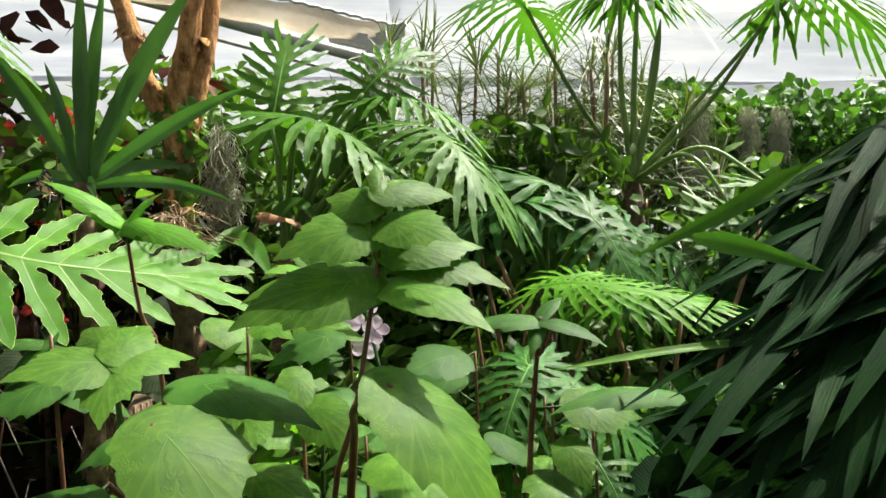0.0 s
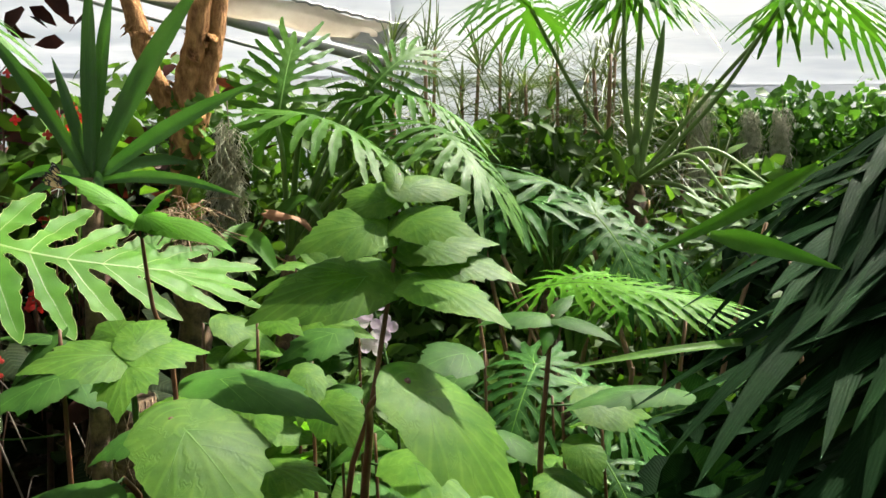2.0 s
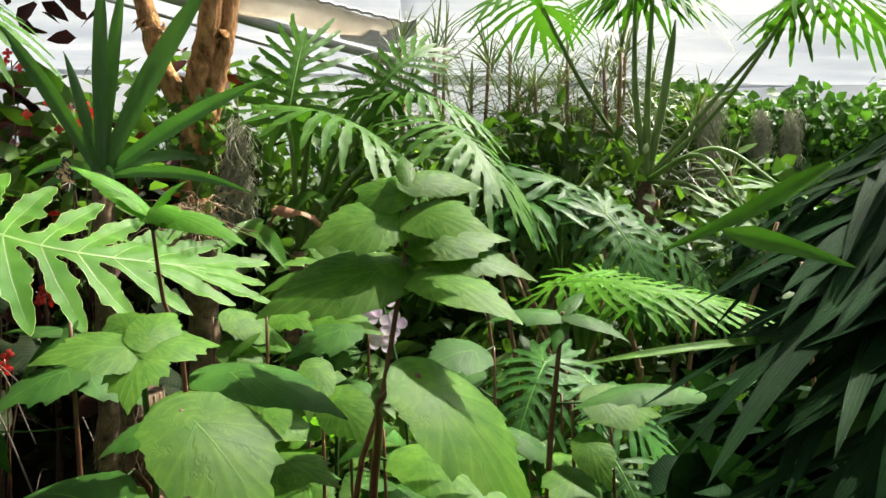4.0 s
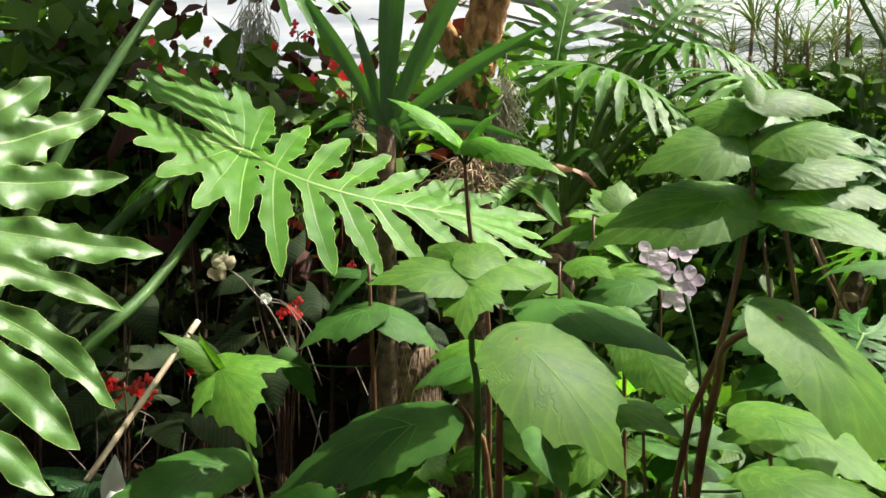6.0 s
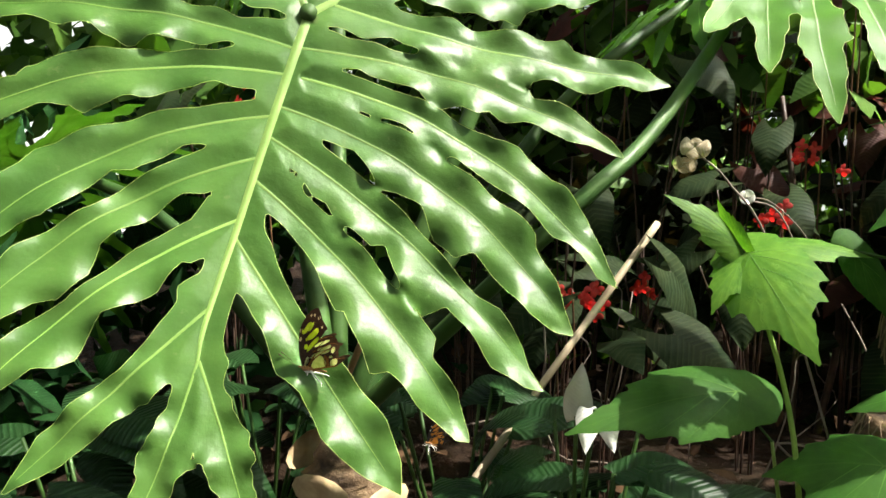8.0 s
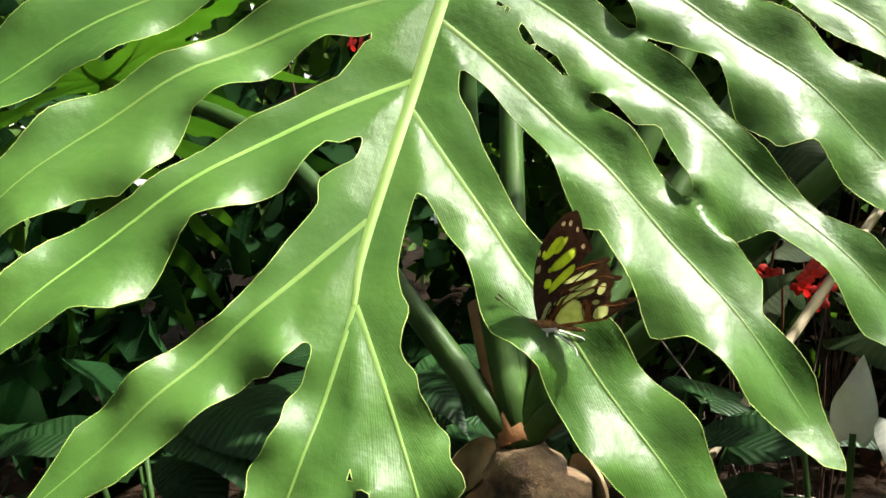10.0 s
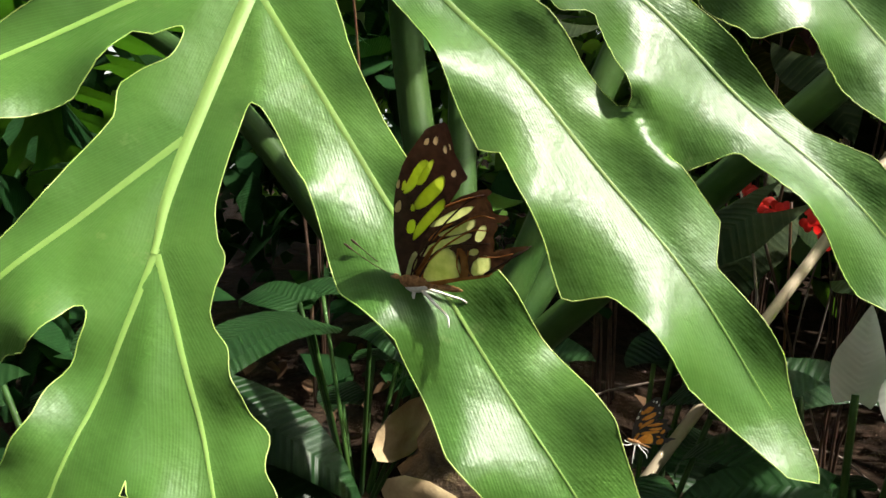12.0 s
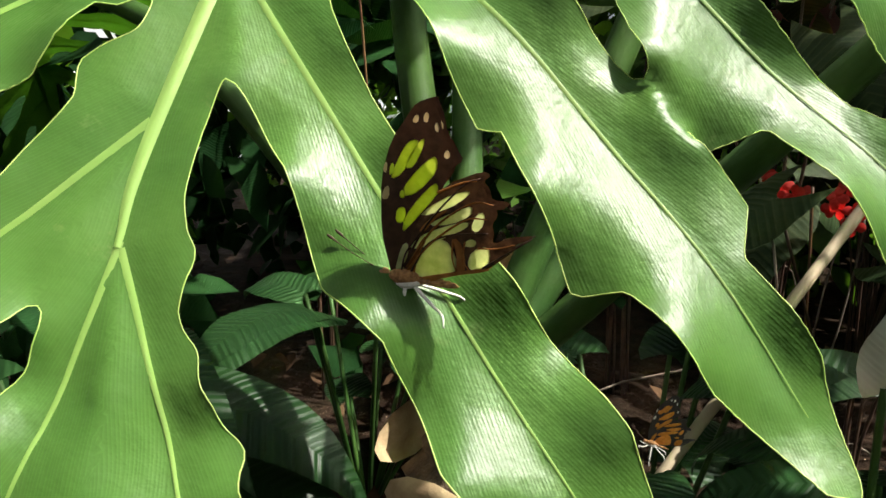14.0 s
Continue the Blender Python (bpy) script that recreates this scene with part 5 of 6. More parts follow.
for end, mid, ahead, up in (((0.24, 2.85, 1.40), (0.52, 2.95, 1.56), (-0.5, -0.25, -0.3), (-0.2, -0.3, 1)), ((1.20, 2.85, 1.43), (0.98, 2.95, 1.58), (0.5, -0.2, -0.2), (0.2, -0.3, 1)),
                            ((1.02, 2.65, 1.30), (0.88, 2.80, 1.54), (0.35, -0.4, -0.4), (0.2, -0.4, 1)), ((0.98, 2.75, 1.22), (0.90, 2.88, 1.42), (0.3, -0.4, -0.3), (0.1, -0.5, 1)), ((0.40, 2.70, 1.38), (0.58, 2.85, 1.55), (-0.2, -0.5, -0.4), (0, -0.5, 1))):
    hang_leaf(tall, P_C, axes(end, ahead, up), "", 1.25)
    petiole(tall, [TC, mid, end], 0.011, 0.006, M_WAXY)

# ---- lobed-leaf plants between ----


def lobed_clump(label, crown, leaves, mat=None, r=0.010, base_r=0.035):
    plant = thing("lobed_leaf_plant", label, "plant")
    scarred_trunk(plant, [(crown[0] + 0.03, crown[1] + 0.02, BED - 0.02), (crown[0], crown[1], (BED + crown[2]) / 2), crown], base_r, 8, int(crown[1] * 100))
    for at, ahead, up, sc, pat in leaves:
        hang_leaf(plant, pat, axes(at, ahead, up), "", sc, mat)
        petiole(plant, [crown, (Vector(crown) + Vector(at)) / 2 + Vector((0, 0, 0.07)), at], r, r * 0.6, M_STALK)
    return plant


lobed_clump("deep-lobed arum plant with arching green stalks", (-0.42, 2.05, 1.22), [
    ((-0.460, 2.08, 1.57), (0.03, 0.10, 0.35), (0.1, -1, 0.2), 0.92, P_C), ((-0.22, 2.12, 1.66), (0.10, 0.05, 0.14), (0.0, -0.9, 0.4), 0.6, P_B), ((-0.36, 1.92, 1.575), (0.36, -0.10, -0.08), (-0.1, -0.10, 1), 0.80, P_B), ((-0.05, 2.0, 1.56), (0.25, -0.35, -0.12), (0, 0.1, 1), 0.75, P_B),
    ((-0.02, 2.02, 1.50), (0.40, -0.06, -0.16), (0.1, -0.2, 1), 0.9, P_C), ((-0.16, 2.15, 1.66), (0.35, -0.05, -0.02), (-0.05, -0.2, 1), 0.62, P_B)])
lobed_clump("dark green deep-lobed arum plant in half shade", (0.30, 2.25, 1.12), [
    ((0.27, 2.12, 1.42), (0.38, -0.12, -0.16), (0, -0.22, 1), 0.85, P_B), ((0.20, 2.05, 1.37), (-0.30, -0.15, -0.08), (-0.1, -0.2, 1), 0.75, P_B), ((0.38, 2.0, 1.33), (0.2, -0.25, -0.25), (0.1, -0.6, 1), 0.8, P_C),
    ((0.52, 2.2, 1.30), (0.35, -0.1, -0.2), (0.1, -0.5, 1), 0.9, P_C)], M_LOBED_SHADED)
lobed_clump("bright green finely cut arum leaves", (0.30, 1.85, 0.98), [
    ((0.22, 1.75, 1.17), (0.16, -0.12, 0.06), (0, -0.5, 1), 0.60, P_C), ((0.34, 1.72, 1.16), (0.28, -0.06, 0.05), (0.05, -0.35, 0.9), 0.72, P_C), ((0.30, 1.85, 1.18), (0.22, 0.1, 0.06), (0.1, -0.5, 1), 0.55, P_C), ((0.42, 1.80, 1.13), (0.30, -0.10, 0.10), (0.0, -0.2, 1), 0.66, P_C)], M_BRIGHT)
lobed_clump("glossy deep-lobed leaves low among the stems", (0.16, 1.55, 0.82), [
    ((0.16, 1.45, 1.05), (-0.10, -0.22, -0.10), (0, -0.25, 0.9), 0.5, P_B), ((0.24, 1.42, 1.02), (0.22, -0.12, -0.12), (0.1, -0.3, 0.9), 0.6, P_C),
    ((0.26, 1.32, 0.92), (0.10, -0.20, -0.14), (0, -0.5, 0.8), 0.5, P_C), ((0.40, 1.55, 0.92), (0.16, -0.10, 0.10), (0, -0.6, 0.6), 0.55, P_C), ((0.28, 1.28, 0.86), (-0.04, -0.2, -0.12), (0, -0.6, 0.8), 0.45, P_C)], M_LOBED_SHADED)

# more shoots of the soft-leaved shrub in front of the low plants
for k, (x, y, top) in enumerate(((0.16, 1.12, 1.06), (0.05, 1.22, 1.12), (0.24, 1.22, 1.0), (-0.16, 1.30, 1.14), (-0.02, 1.06, 1.02), (-0.20, 1.06, 1.13), (-0.30, 1.16, 1.18), (-0.40, 1.22, 1.16), (-0.27, 1.32, 1.24))):
    rows = []
    for j in range(9):
        a, z = rl.uniform(0, 6.28), top - 0.045 * j
        size = rl.uniform(0.09, 0.14)
        rows.append((x + 0.03 * math.cos(a), y + 0.03 * math.sin(a), z, x + size * math.cos(a), y + size * math.sin(a), z - rl.uniform(0.0, 0.05), size * rl.uniform(0.6, 0.85)))
    leafy_shoot("shrub", "soft green toothed leaves low in the bed", [(x, y, BED), (x + 0.01, y, 0.8), (x, y + 0.01, top)], rows, M_MALLOW_SHADED if k % 2 and k < 5 else M_MALLOW, 140 + k, 0.0032)

leafy_shoot("shrub", "sunlit broad green leaves behind the orchid", [(-0.241, 1.50, BED), (-0.232, 1.462, 1.128), (-0.236, 1.448, 1.236)], [
    ((-0.236, 1.447, 1.226), (-0.307, 1.378, 1.248), (0.25, -0.30, 0.92), 0.085), ((-0.236, 1.448, 1.228), (-0.179, 1.450, 1.269), (0.25, -0.30, 0.92), 0.085), ((-0.239, 1.448, 1.236), (-0.288, 1.501, 1.292), (0.25, -0.30, 0.92), 0.085), ((-0.234, 1.448, 1.231), (-0.183, 1.357, 1.213), (0.25, -0.30, 0.92), 0.085), ((-0.241, 1.447, 1.223), (-0.362, 1.395, 1.197), (0.25, -0.30, 0.92), 0.085), ((-0.237, 1.448, 1.241), (-0.234, 1.502, 1.304), (0.25, -0.30, 0.92), 0.085), ((-0.232, 1.447, 1.215), (-0.262, 1.355, 1.182), (0.25, -0.30, 0.92), 0.085)], M_MALLOW, 51, 0.0035, M_PETIOLE, off=0.1)
pale = thing("ribbed_plant", "pale green strap-like leaves at the foot of the arum plant", "plant")
for k, (head, mid, tip, w) in enumerate((((-0.485, 1.749, 1.289), (-0.422, 1.698, 1.266), (-0.361, 1.615, 1.205), 0.030), ((-0.459, 1.800, 1.308), (-0.496, 1.698, 1.265), (-0.509, 1.616, 1.232), 0.024), ((-0.430, 1.851, 1.314), (-0.350, 1.854, 1.363), (-0.288, 1.802, 1.304), 0.022))):
    part("leaf", blade(curve([head, mid, tip], 18), w, (0.2, -0.6, 0.8), 0.2, None, lambda u: np.minimum(1, 0.3 + 3 * u) * (1 - u ** 2) ** 0.8, 3), M_LOBED, pale)

# ---- thin-leaved canes at the back ----


def cane_head(seed, count=72, length=0.42, width=0.0046):
    """Narrow strap leaves round the upper half metre of a cane: the top ones upright, the lower ones arching down."""
    rnd = random.Random(seed)
    mesh = Mesh()
    for k in range(count):
        f = rnd.random() ** 1.6
        a, lift = rnd.uniform(0, 6.28), rnd.uniform(0.1, 1.4) - 1.1 * f
        d = np.array((math.cos(a) * math.cos(lift), math.sin(a) * math.cos(lift), math.sin(lift)))
        s = np.linspace(0, 1, 8)[:, None]
        n = length * rnd.uniform(0.6, 1.15)
        line = np.array((0, 0, -0.45 * f)) + s * d * n + s ** 2 * np.array((rnd.gauss(0, 0.03), rnd.gauss(0, 0.03), -n * rnd.uniform(0.15, 0.65)))
        blade(line, width * rnd.uniform(0.7, 1.2), (0, 0.2, 1), 0.3, mesh, None, 1)
    return mesh


HEADS = [cane_head(k).data("crown", M_DRAC) for k in range(4)]
rd = random.Random(21)
for k in range(44):
    x = rd.uniform(-0.75, 1.45)
    y = rd.uniform(3.3, 5.0)
    h = rd.choice((rd.uniform(1.5, 1.85), rd.uniform(1.75, 2.2)))
    if k < 6:
        x, y, h = ((-0.06, 4.25, 2.22), (0.17, 4.05, 2.1), (0.42, 4.1, 2.0), (0.73, 4.04, 2.05), (0.30, 4.3, 2.2), (0.95, 4.2, 1.95))[k]
    cane = thing("cane_plant", "slender brown cane topped with narrow strap leaves", "plant", (x, y, 0), "cane thicket")
    part("cane", tube(curve([(rd.uniform(-0.1, 0.1), 0, BED - 0.02), (rd.uniform(-0.06, 0.06), 0, 1.0), (0, 0, h)], 14), np.linspace(0.014, 0.009, 14), 7), M_CANE, cane)
    part("crown", HEADS[k % 4], None, cane, "", pose(0, 0, h, rd.uniform(-15, 15), rd.uniform(-15, 15), rd.uniform(0, 360)) @ Matrix.Diagonal((1, 1, 1, 1)))

# brown bare stems standing in the shade
for k in range(22):
    x, y = (rd.uniform(0.05, 1.2), rd.uniform(1.7, 2.9)) if k < 18 else (rd.uniform(-1.9, -0.65), rd.uniform(1.75, 2.5))
    h = rd.uniform(0.9, 1.35)
    stem = thing("bare_cane", "bare brown plant stem rising from the soil", "stem", (x, y, 0), "bare stems")
    part("cane", tube(curve([(0, 0, BED - 0.02), (rd.uniform(-0.03, 0.03), rd.uniform(-0.03, 0.03), (BED + h) / 2), (rd.uniform(-0.16, 0.16), rd.uniform(-0.1, 0.1), h)], 12), np.linspace(0.009, 0.005, 12) * rd.uniform(0.7, 1.2), 7), M_CANE if k < 18 else M_DARK_STEM, stem)

# ---- masses of leaves ----


def leaf_mass(name, label, category, mat, places, size, seed, upward=0.6, wide=0.5, facing=(0, -0.5, 0.6)):
    """Many small pointed leaves at the given places, each folded along its rib."""
    rng = np.random.default_rng(seed)
    p = np.asarray(places, float)
    n = len(p)
    d = rng.normal(size=(n, 3))
    d[:, 2] -= 0.35
    d /= np.linalg.norm(d, axis=1, keepdims=True)
    up = rng.normal(size=(n, 3)) * (1 - upward) + np.array(facing)
    side = np.cross(d, up)
    side /= np.linalg.norm(side, axis=1, keepdims=True) + 1e-9
    top = np.cross(side, d)
    s = size * rng.uniform(0.6, 1.4, (n, 1))
    w = s * wide
    pts = [p, p + d * s * 0.3 - side * w * 0.8 + top * w * 0.15, p + d * s * 0.3 + side * w * 0.8 + top * w * 0.15, p + d * s * 0.38,
           p + d * s * 0.65 - side * w * 0.62 - top * s * 0.02, p + d * s * 0.65 + side * w * 0.62 - top * s * 0.02, p + d * s * 0.68 - top * s * 0.06, p + d * s - top * s * 0.14]
    v = np.stack(pts, 1).reshape(-1, 3)
    b = np.arange(n)[:, None] * 8
    tri = np.array([(0, 3, 1), (0, 2, 3), (1, 6, 4), (1, 3, 6), (3, 5, 6), (3, 2, 5), (4, 6, 7), (6, 5, 7)])
    f = (b[:, :, None] + tri[None]).reshape(-1, 3)
    uv = np.tile(np.array([(0, 0), (0.3, 0.1), (0.3, 0.1), (0.35, 0), (0.6, 0.1), (0.6, 0.1), (0.65, 0), (1, 0)]) * 0.1, (n, 1))
    ob = part(name, Mesh().add(v, f.tolist(), uv), mat)
    return tagged(ob, label, category, kind="stuff")


rg = np.random.default_rng(9)


def lumps(count, lo, hi, blobs, radius):
    """Places crowded round random centres in a box."""
    c = rg.uniform(lo, hi, (blobs, 3))
    k = rg.integers(0, blobs, count)
    q = rg.normal(size=(count, 3))
    q /= np.linalg.norm(q, axis=1, keepdims=True)
    return c[k] + q * radius * rg.uniform(0.55, 1.0, (count, 1))


leaf_mass("vine_hedge", "vine-covered hedge of heart-shaped green leaves", "hedge", M_VINE, lumps(11000, (1.30, 4.2, 0.5), (4.2, 4.9, 1.95), 130, 0.20), 0.065, 1, 0.7, 0.5, (0, -0.7, 0.5))
leaf_mass("vine_hedge", "dense green creeper behind the tall plant", "hedge", M_VINE, lumps(2600, (0.2, 5.0, 0.6), (1.5, 5.6, 1.95), 60, 0.2), 0.08, 2, 0.7, 0.5, (0, -0.7, 0.5))
leaf_mass("back_shrubs", "dark green shrubs filling the back of the bed", "shrubs", M_BUSH, lumps(7000, (-3.2, 3.0, 0.55), (1.6, 5.4, 1.55), 150, 0.22), 0.085, 3, 0.55, 0.34)
leaf_mass("back_shrubs", "shaded shrubs under the arum plants", "shrubs", M_BUSH, lumps(5200, (-0.55, 2.25, 0.5), (1.5, 3.0, 1.22), 120, 0.16), 0.07, 4, 0.5, 0.3)
leaf_mass("back_shrubs", "dense green foliage behind the arum plants", "shrubs", M_BUSH, lumps(4200, (-1.0, 2.6, 1.05), (0.6, 3.3, 1.62), 120, 0.14), 0.075, 30, 0.5, 0.28)
leaf_mass("side_shrubs", "grey-green leaves between the begonias", "shrubs", M_BUSH, lumps(520, (-2.2, 1.95, 1.25), (-0.85, 2.35, 1.62), 40, 0.12), 0.10, 31, 0.5, 0.34)
leaf_mass("ground_cover", "low glossy plants between the stems", "ground cover", M_BUSH, lumps(3600, (-0.45, 1.35, 0.45), (1.3, 2.2, 0.88), 110, 0.12), 0.06, 5, 0.5, 0.3)
leaf_mass("side_shrubs", "green shrubs behind the bed", "shrubs", M_BUSH, lumps(5200, (-4.2, 1.6, 0.5), (-1.7, 4.2, 1.75), 120, 0.22), 0.09, 6, 0.5, 0.36)
# The dark palm colour paints the shade behind the arum plant.
leaf_mass("side_shrubs", "shade-coloured shrubs beyond the arum plant", "shrubs", M_PALM_SHADED, lumps(4200, (-3.4, -0.6, 0.45), (-1.75, 1.6, 1.35), 110, 0.2), 0.09, 7, 0.5, 0.36)
litter = np.column_stack([rg.uniform(-2.2, 0.6, 420), rg.uniform(0.7, 2.6, 420), np.full(420, BED + 0.03) + rg.uniform(-0.01, 0.03, 420)])
leaf_mass("leaf_litter", "brown fallen leaves and bark on the soil", "litter", M_LITTER, litter, 0.045, 8, 0.85, 0.4, (0, 0, 1))

# ---- dark lance-leaved palms in the foreground ----
rp = random.Random(33)


def lance_palm(label, base, fronds, seed, count=17, length=0.24, wide=0.017):
    """A palm of arching fronds: each a rachis from its own stem, with drooping lance leaflets in two rows."""
    rnd = random.Random(seed)
    plant = thing("lance_palm", label, "palm")
    for k, (head, tip) in enumerate(fronds):
        head, tip = Vector(head), Vector(tip)
        stem = curve([base, Vector(base).lerp(head, 0.6) + Vector((0.06, 0, 0.02)), head], 12)
        part("stem", tube(stem, np.linspace(0.007, 0.004, 12), 7), M_PETIOLE, plant)
        line = curve([head, head.lerp(tip, 0.5) + Vector((0, 0, 0.05)), tip], 20)
        part("rachis", tube(line, np.linspace(0.004, 0.002, 20), 6), M_PALE_STALK, plant)
        along = (tip - head).normalized()
        across = along.cross(Vector((0, 0, 1))).normalized()
        for j in range(count):
            p = line[min(19, int(2 + 17.5 * j / (count - 1)))]
            d = along * rnd.uniform(0.7, 1.1) + across * (0.75 if j % 2 else -0.75) * rnd.uniform(0.4, 1.1) * (1 - 0.5 * j / count) + Vector((0, 0, rnd.uniform(-0.28, 0.10)))
            d = np.array(d.normalized())
            n = length * rnd.uniform(0.7, 1.2)
            s = np.linspace(0, 1, 14)[:, None]
            q = p + s * d * n + s ** 2 * np.array((0, 0, -n * rnd.uniform(0.05, 0.28)))
            # a few leaflets take a lighter green, as if sunlit
            part("leaflet", blade(q, wide * rnd.uniform(0.65, 1.25), (0.1, -0.2, 1), 0.18, None, lambda u: np.minimum(1, 0.25 + 3 * u) * (1 - u ** 2) ** 0.9, 2, 0.05, k), M_PALM_SHADED if rnd.random() < 0.96 else M_MALLOW_SHADED, plant)
    return plant


PALM = "dark green lance-leaved palm in deep shade beside the path"
lance_palm(PALM, (0.95, 0.95, BED), [((0.72, 1.05, 1.50), (0.50, 1.00, 1.36)), ((0.75, 1.0, 1.44), (0.46, 0.93, 1.31)), ((0.70, 0.92, 1.36), (0.43, 0.88, 1.24)), 
                                     ((0.70, 0.95, 1.28), (0.42, 0.86, 1.18))], 1)
lance_palm(PALM, (0.85, 0.80, BED), [((0.66, 0.84, 1.32), (0.45, 0.78, 1.20)), ((0.64, 0.82, 1.22), (0.42, 0.77, 1.11)), ((0.62, 0.80, 1.12), (0.40, 0.76, 1.02)), ((0.60, 0.82, 1.04), (0.38, 0.78, 0.94)), ((0.58, 0.86, 0.94), (0.36, 0.82, 0.84))], 2)
lance_palm(PALM, (1.25, 1.25, BED), [((1.05, 1.25, 1.50), (0.80, 1.18, 1.38)), ((1.0, 1.2, 1.38), (0.72, 1.12, 1.24)), ((1.0, 1.15, 1.25), (0.66, 1.05, 1.10)), ((0.95, 1.1, 1.12), (0.58, 1.0, 0.97)), ((0.9, 1.05, 1.0), (0.52, 0.98, 0.84)), ((1.15, 1.3, 1.62), (0.86, 1.22, 1.50))], 3)
# Extra palm beyond the view, placed to throw shade on the others.
lance_palm("added lance-leaved palm out of view, shading the others", (1.35, 1.15, BED), [((1.15, 1.10, 1.80), (0.86, 1.06, 1.76)), ((1.20, 1.25, 1.86), (0.90, 1.28, 1.84)), ((1.25, 1.00, 1.78), (0.92, 0.94, 1.72)),
                                     ((1.30, 1.35, 1.80), (1.02, 1.40, 1.76)), ((1.05, 0.92, 1.72), (0.80, 0.85, 1.64)), ((1.35, 1.15, 1.90), (1.10, 1.12, 1.92))], 4, 19, 0.26, 0.021)
# The sunlit look of these two leaflets comes from the lighter lobed-leaf colour.
for k, (head, mid, tip, w) in enumerate((((0.493, 1.063, 1.408), (0.367, 1.008, 1.345), (0.233, 0.964, 1.287), 0.014), ((0.259, 0.806, 1.320), (0.315, 0.786, 1.307), (0.378, 0.765, 1.287), 0.013))):
    frond = thing("palm_leaflet", "single sunlit green lance leaflet beside the dark palm", "palm")
    part("leaflet", blade(curve([head, mid, tip], 18), w, (0.3, -0.9, 0.2), 0.2, None, lambda u: np.minimum(1, 0.3 + 3 * u) * (1 - u ** 2) ** 0.9, 2), M_LOBED, frond)
slim = thing("grass_stem", "single yellow-green grass blade arching across", "grass")
part("blade", blade(curve([(0.560, 1.001, 1.177), (0.419, 0.950, 1.186), (0.271, 0.899, 1.183), (0.117, 0.876, 1.163)], 24), 0.0075, (0, -0.5, 0.8), 0.3, None, lambda q: np.interp(q, [0, 0.3, 0.8, 1], [0.6, 1.0, 0.8, 0.05])), M_MALLOW, slim)

# ---- bronze-leaved plants with red flowers in the shade ----


def bronze_plant(x, y, h, leaves, seed, mat, label):
    rnd = random.Random(seed)
    plant = thing("bronze_begonia", label, "plant", (x, y, 0))
    for k in range(leaves):
        a, z = rnd.uniform(0, 6.28), rnd.uniform(0.75, h)
        r = rnd.uniform(0.02, 0.13)
        at = Vector((r * math.cos(a), r * math.sin(a), z))
        part("stem", tube(curve([(0.02 * math.cos(a), 0.02 * math.sin(a), BED), (0.3 * at.x, 0.3 * at.y, (BED + z) / 2), at], 9), 0.0020, 6), M_DARK_STEM, plant)
        ahead = Vector((math.cos(a + rnd.uniform(-0.6, 0.6)), math.sin(a), rnd.uniform(-0.9, 0.1)))
        s = rnd.uniform(0.10, 0.165)
        part("leaf", broad_leaf(s, s * 0.66, 7, 0.42, 0.7, 0.14, 0.03, 0.04, 22, seed * 50 + k), mat, plant, "", axes(at, ahead, (0.1, -0.5, 0.8)))
    return plant


for k, (x, y, h, n, mat) in enumerate(((-1.30, 1.45, 1.12, 9, M_BRONZE), (-1.05, 1.75, 1.15, 10, M_BRONZE), (-0.85, 2.0, 1.25, 10, M_BRONZE), (-1.35, 1.85, 1.35, 10, M_BRONZE), (-1.6, 1.5, 1.2, 10, M_BRONZE),
                                      (-1.25, 2.1, 1.72, 9, M_RUSSET), (-0.98, 2.15, 1.72, 9, M_RUSSET), (-1.6, 2.0, 1.7, 8, M_RUSSET), (-1.9, 1.1, 1.25, 9, M_BRONZE), (-0.75, 1.75, 1.1, 7, M_BRONZE), (-1.15, 1.35, 0.95, 5, M_BRONZE))):
    bronze_plant(x, y, h, n, 60 + k, mat, "bronze-green leafy begonia on thin brown stems" if mat is M_BRONZE else "russet-leaved begonia on thin brown stems")


def red_flowers(at, count, spread, seed):
    rnd = random.Random(seed)
    plant = thing("red_flower_cluster", "hanging cluster of small red begonia flowers", "flower", at)
    part("flower_stalk", tube(curve([(0, 0.02, -0.3 if at[2] < 1.2 else -0.5), (0, 0.01, -0.1), (0, 0, 0.01)], 9), 0.0018, 5), M_RED_STEM, plant)
    for k in range(count):
        c = Vector((rnd.gauss(0, spread), rnd.gauss(0, spread * 0.6), rnd.gauss(0, spread * 0.6)))
        mesh = Mesh()
        for j in range(4):
            a = j * 1.57 + rnd.uniform(-0.3, 0.3)
            d = Vector((math.cos(a), rnd.uniform(-0.4, 0.2), math.sin(a)))
            broad_leaf(0.014, 0.011, 1, 0.1, 0.4, 0.2, 0.02, 0, 7, k, mesh, axes(c, d, (0, -1, 0.3)), blunt=True)
        part("flower", mesh, M_RED, plant)
    return plant


for k, (at, n, s) in enumerate((((-1.405, 1.813, 1.587), 8, 0.045), ((-0.948, 1.891, 1.572), 9, 0.04), ((-1.195, 1.335, 0.865), 22, 0.032), ((-1.058, 2.078, 1.306), 6, 0.025), ((-1.034, 1.932, 1.096), 7, 0.03),
                                ((-1.212, 1.619, 0.845), 5, 0.02), ((-0.974, 2.016, 1.548), 6, 0.04), ((-1.70, 1.05, 1.17), 14, 0.05), ((-0.95, 1.6, 1.0), 4, 0.02), ((-1.18, 2.05, 1.70), 5, 0.04))):
    red_flowers(at, n, s, 90 + k)

# ---- dry papery flowers, orchid, white flower, ribbed leaves ----


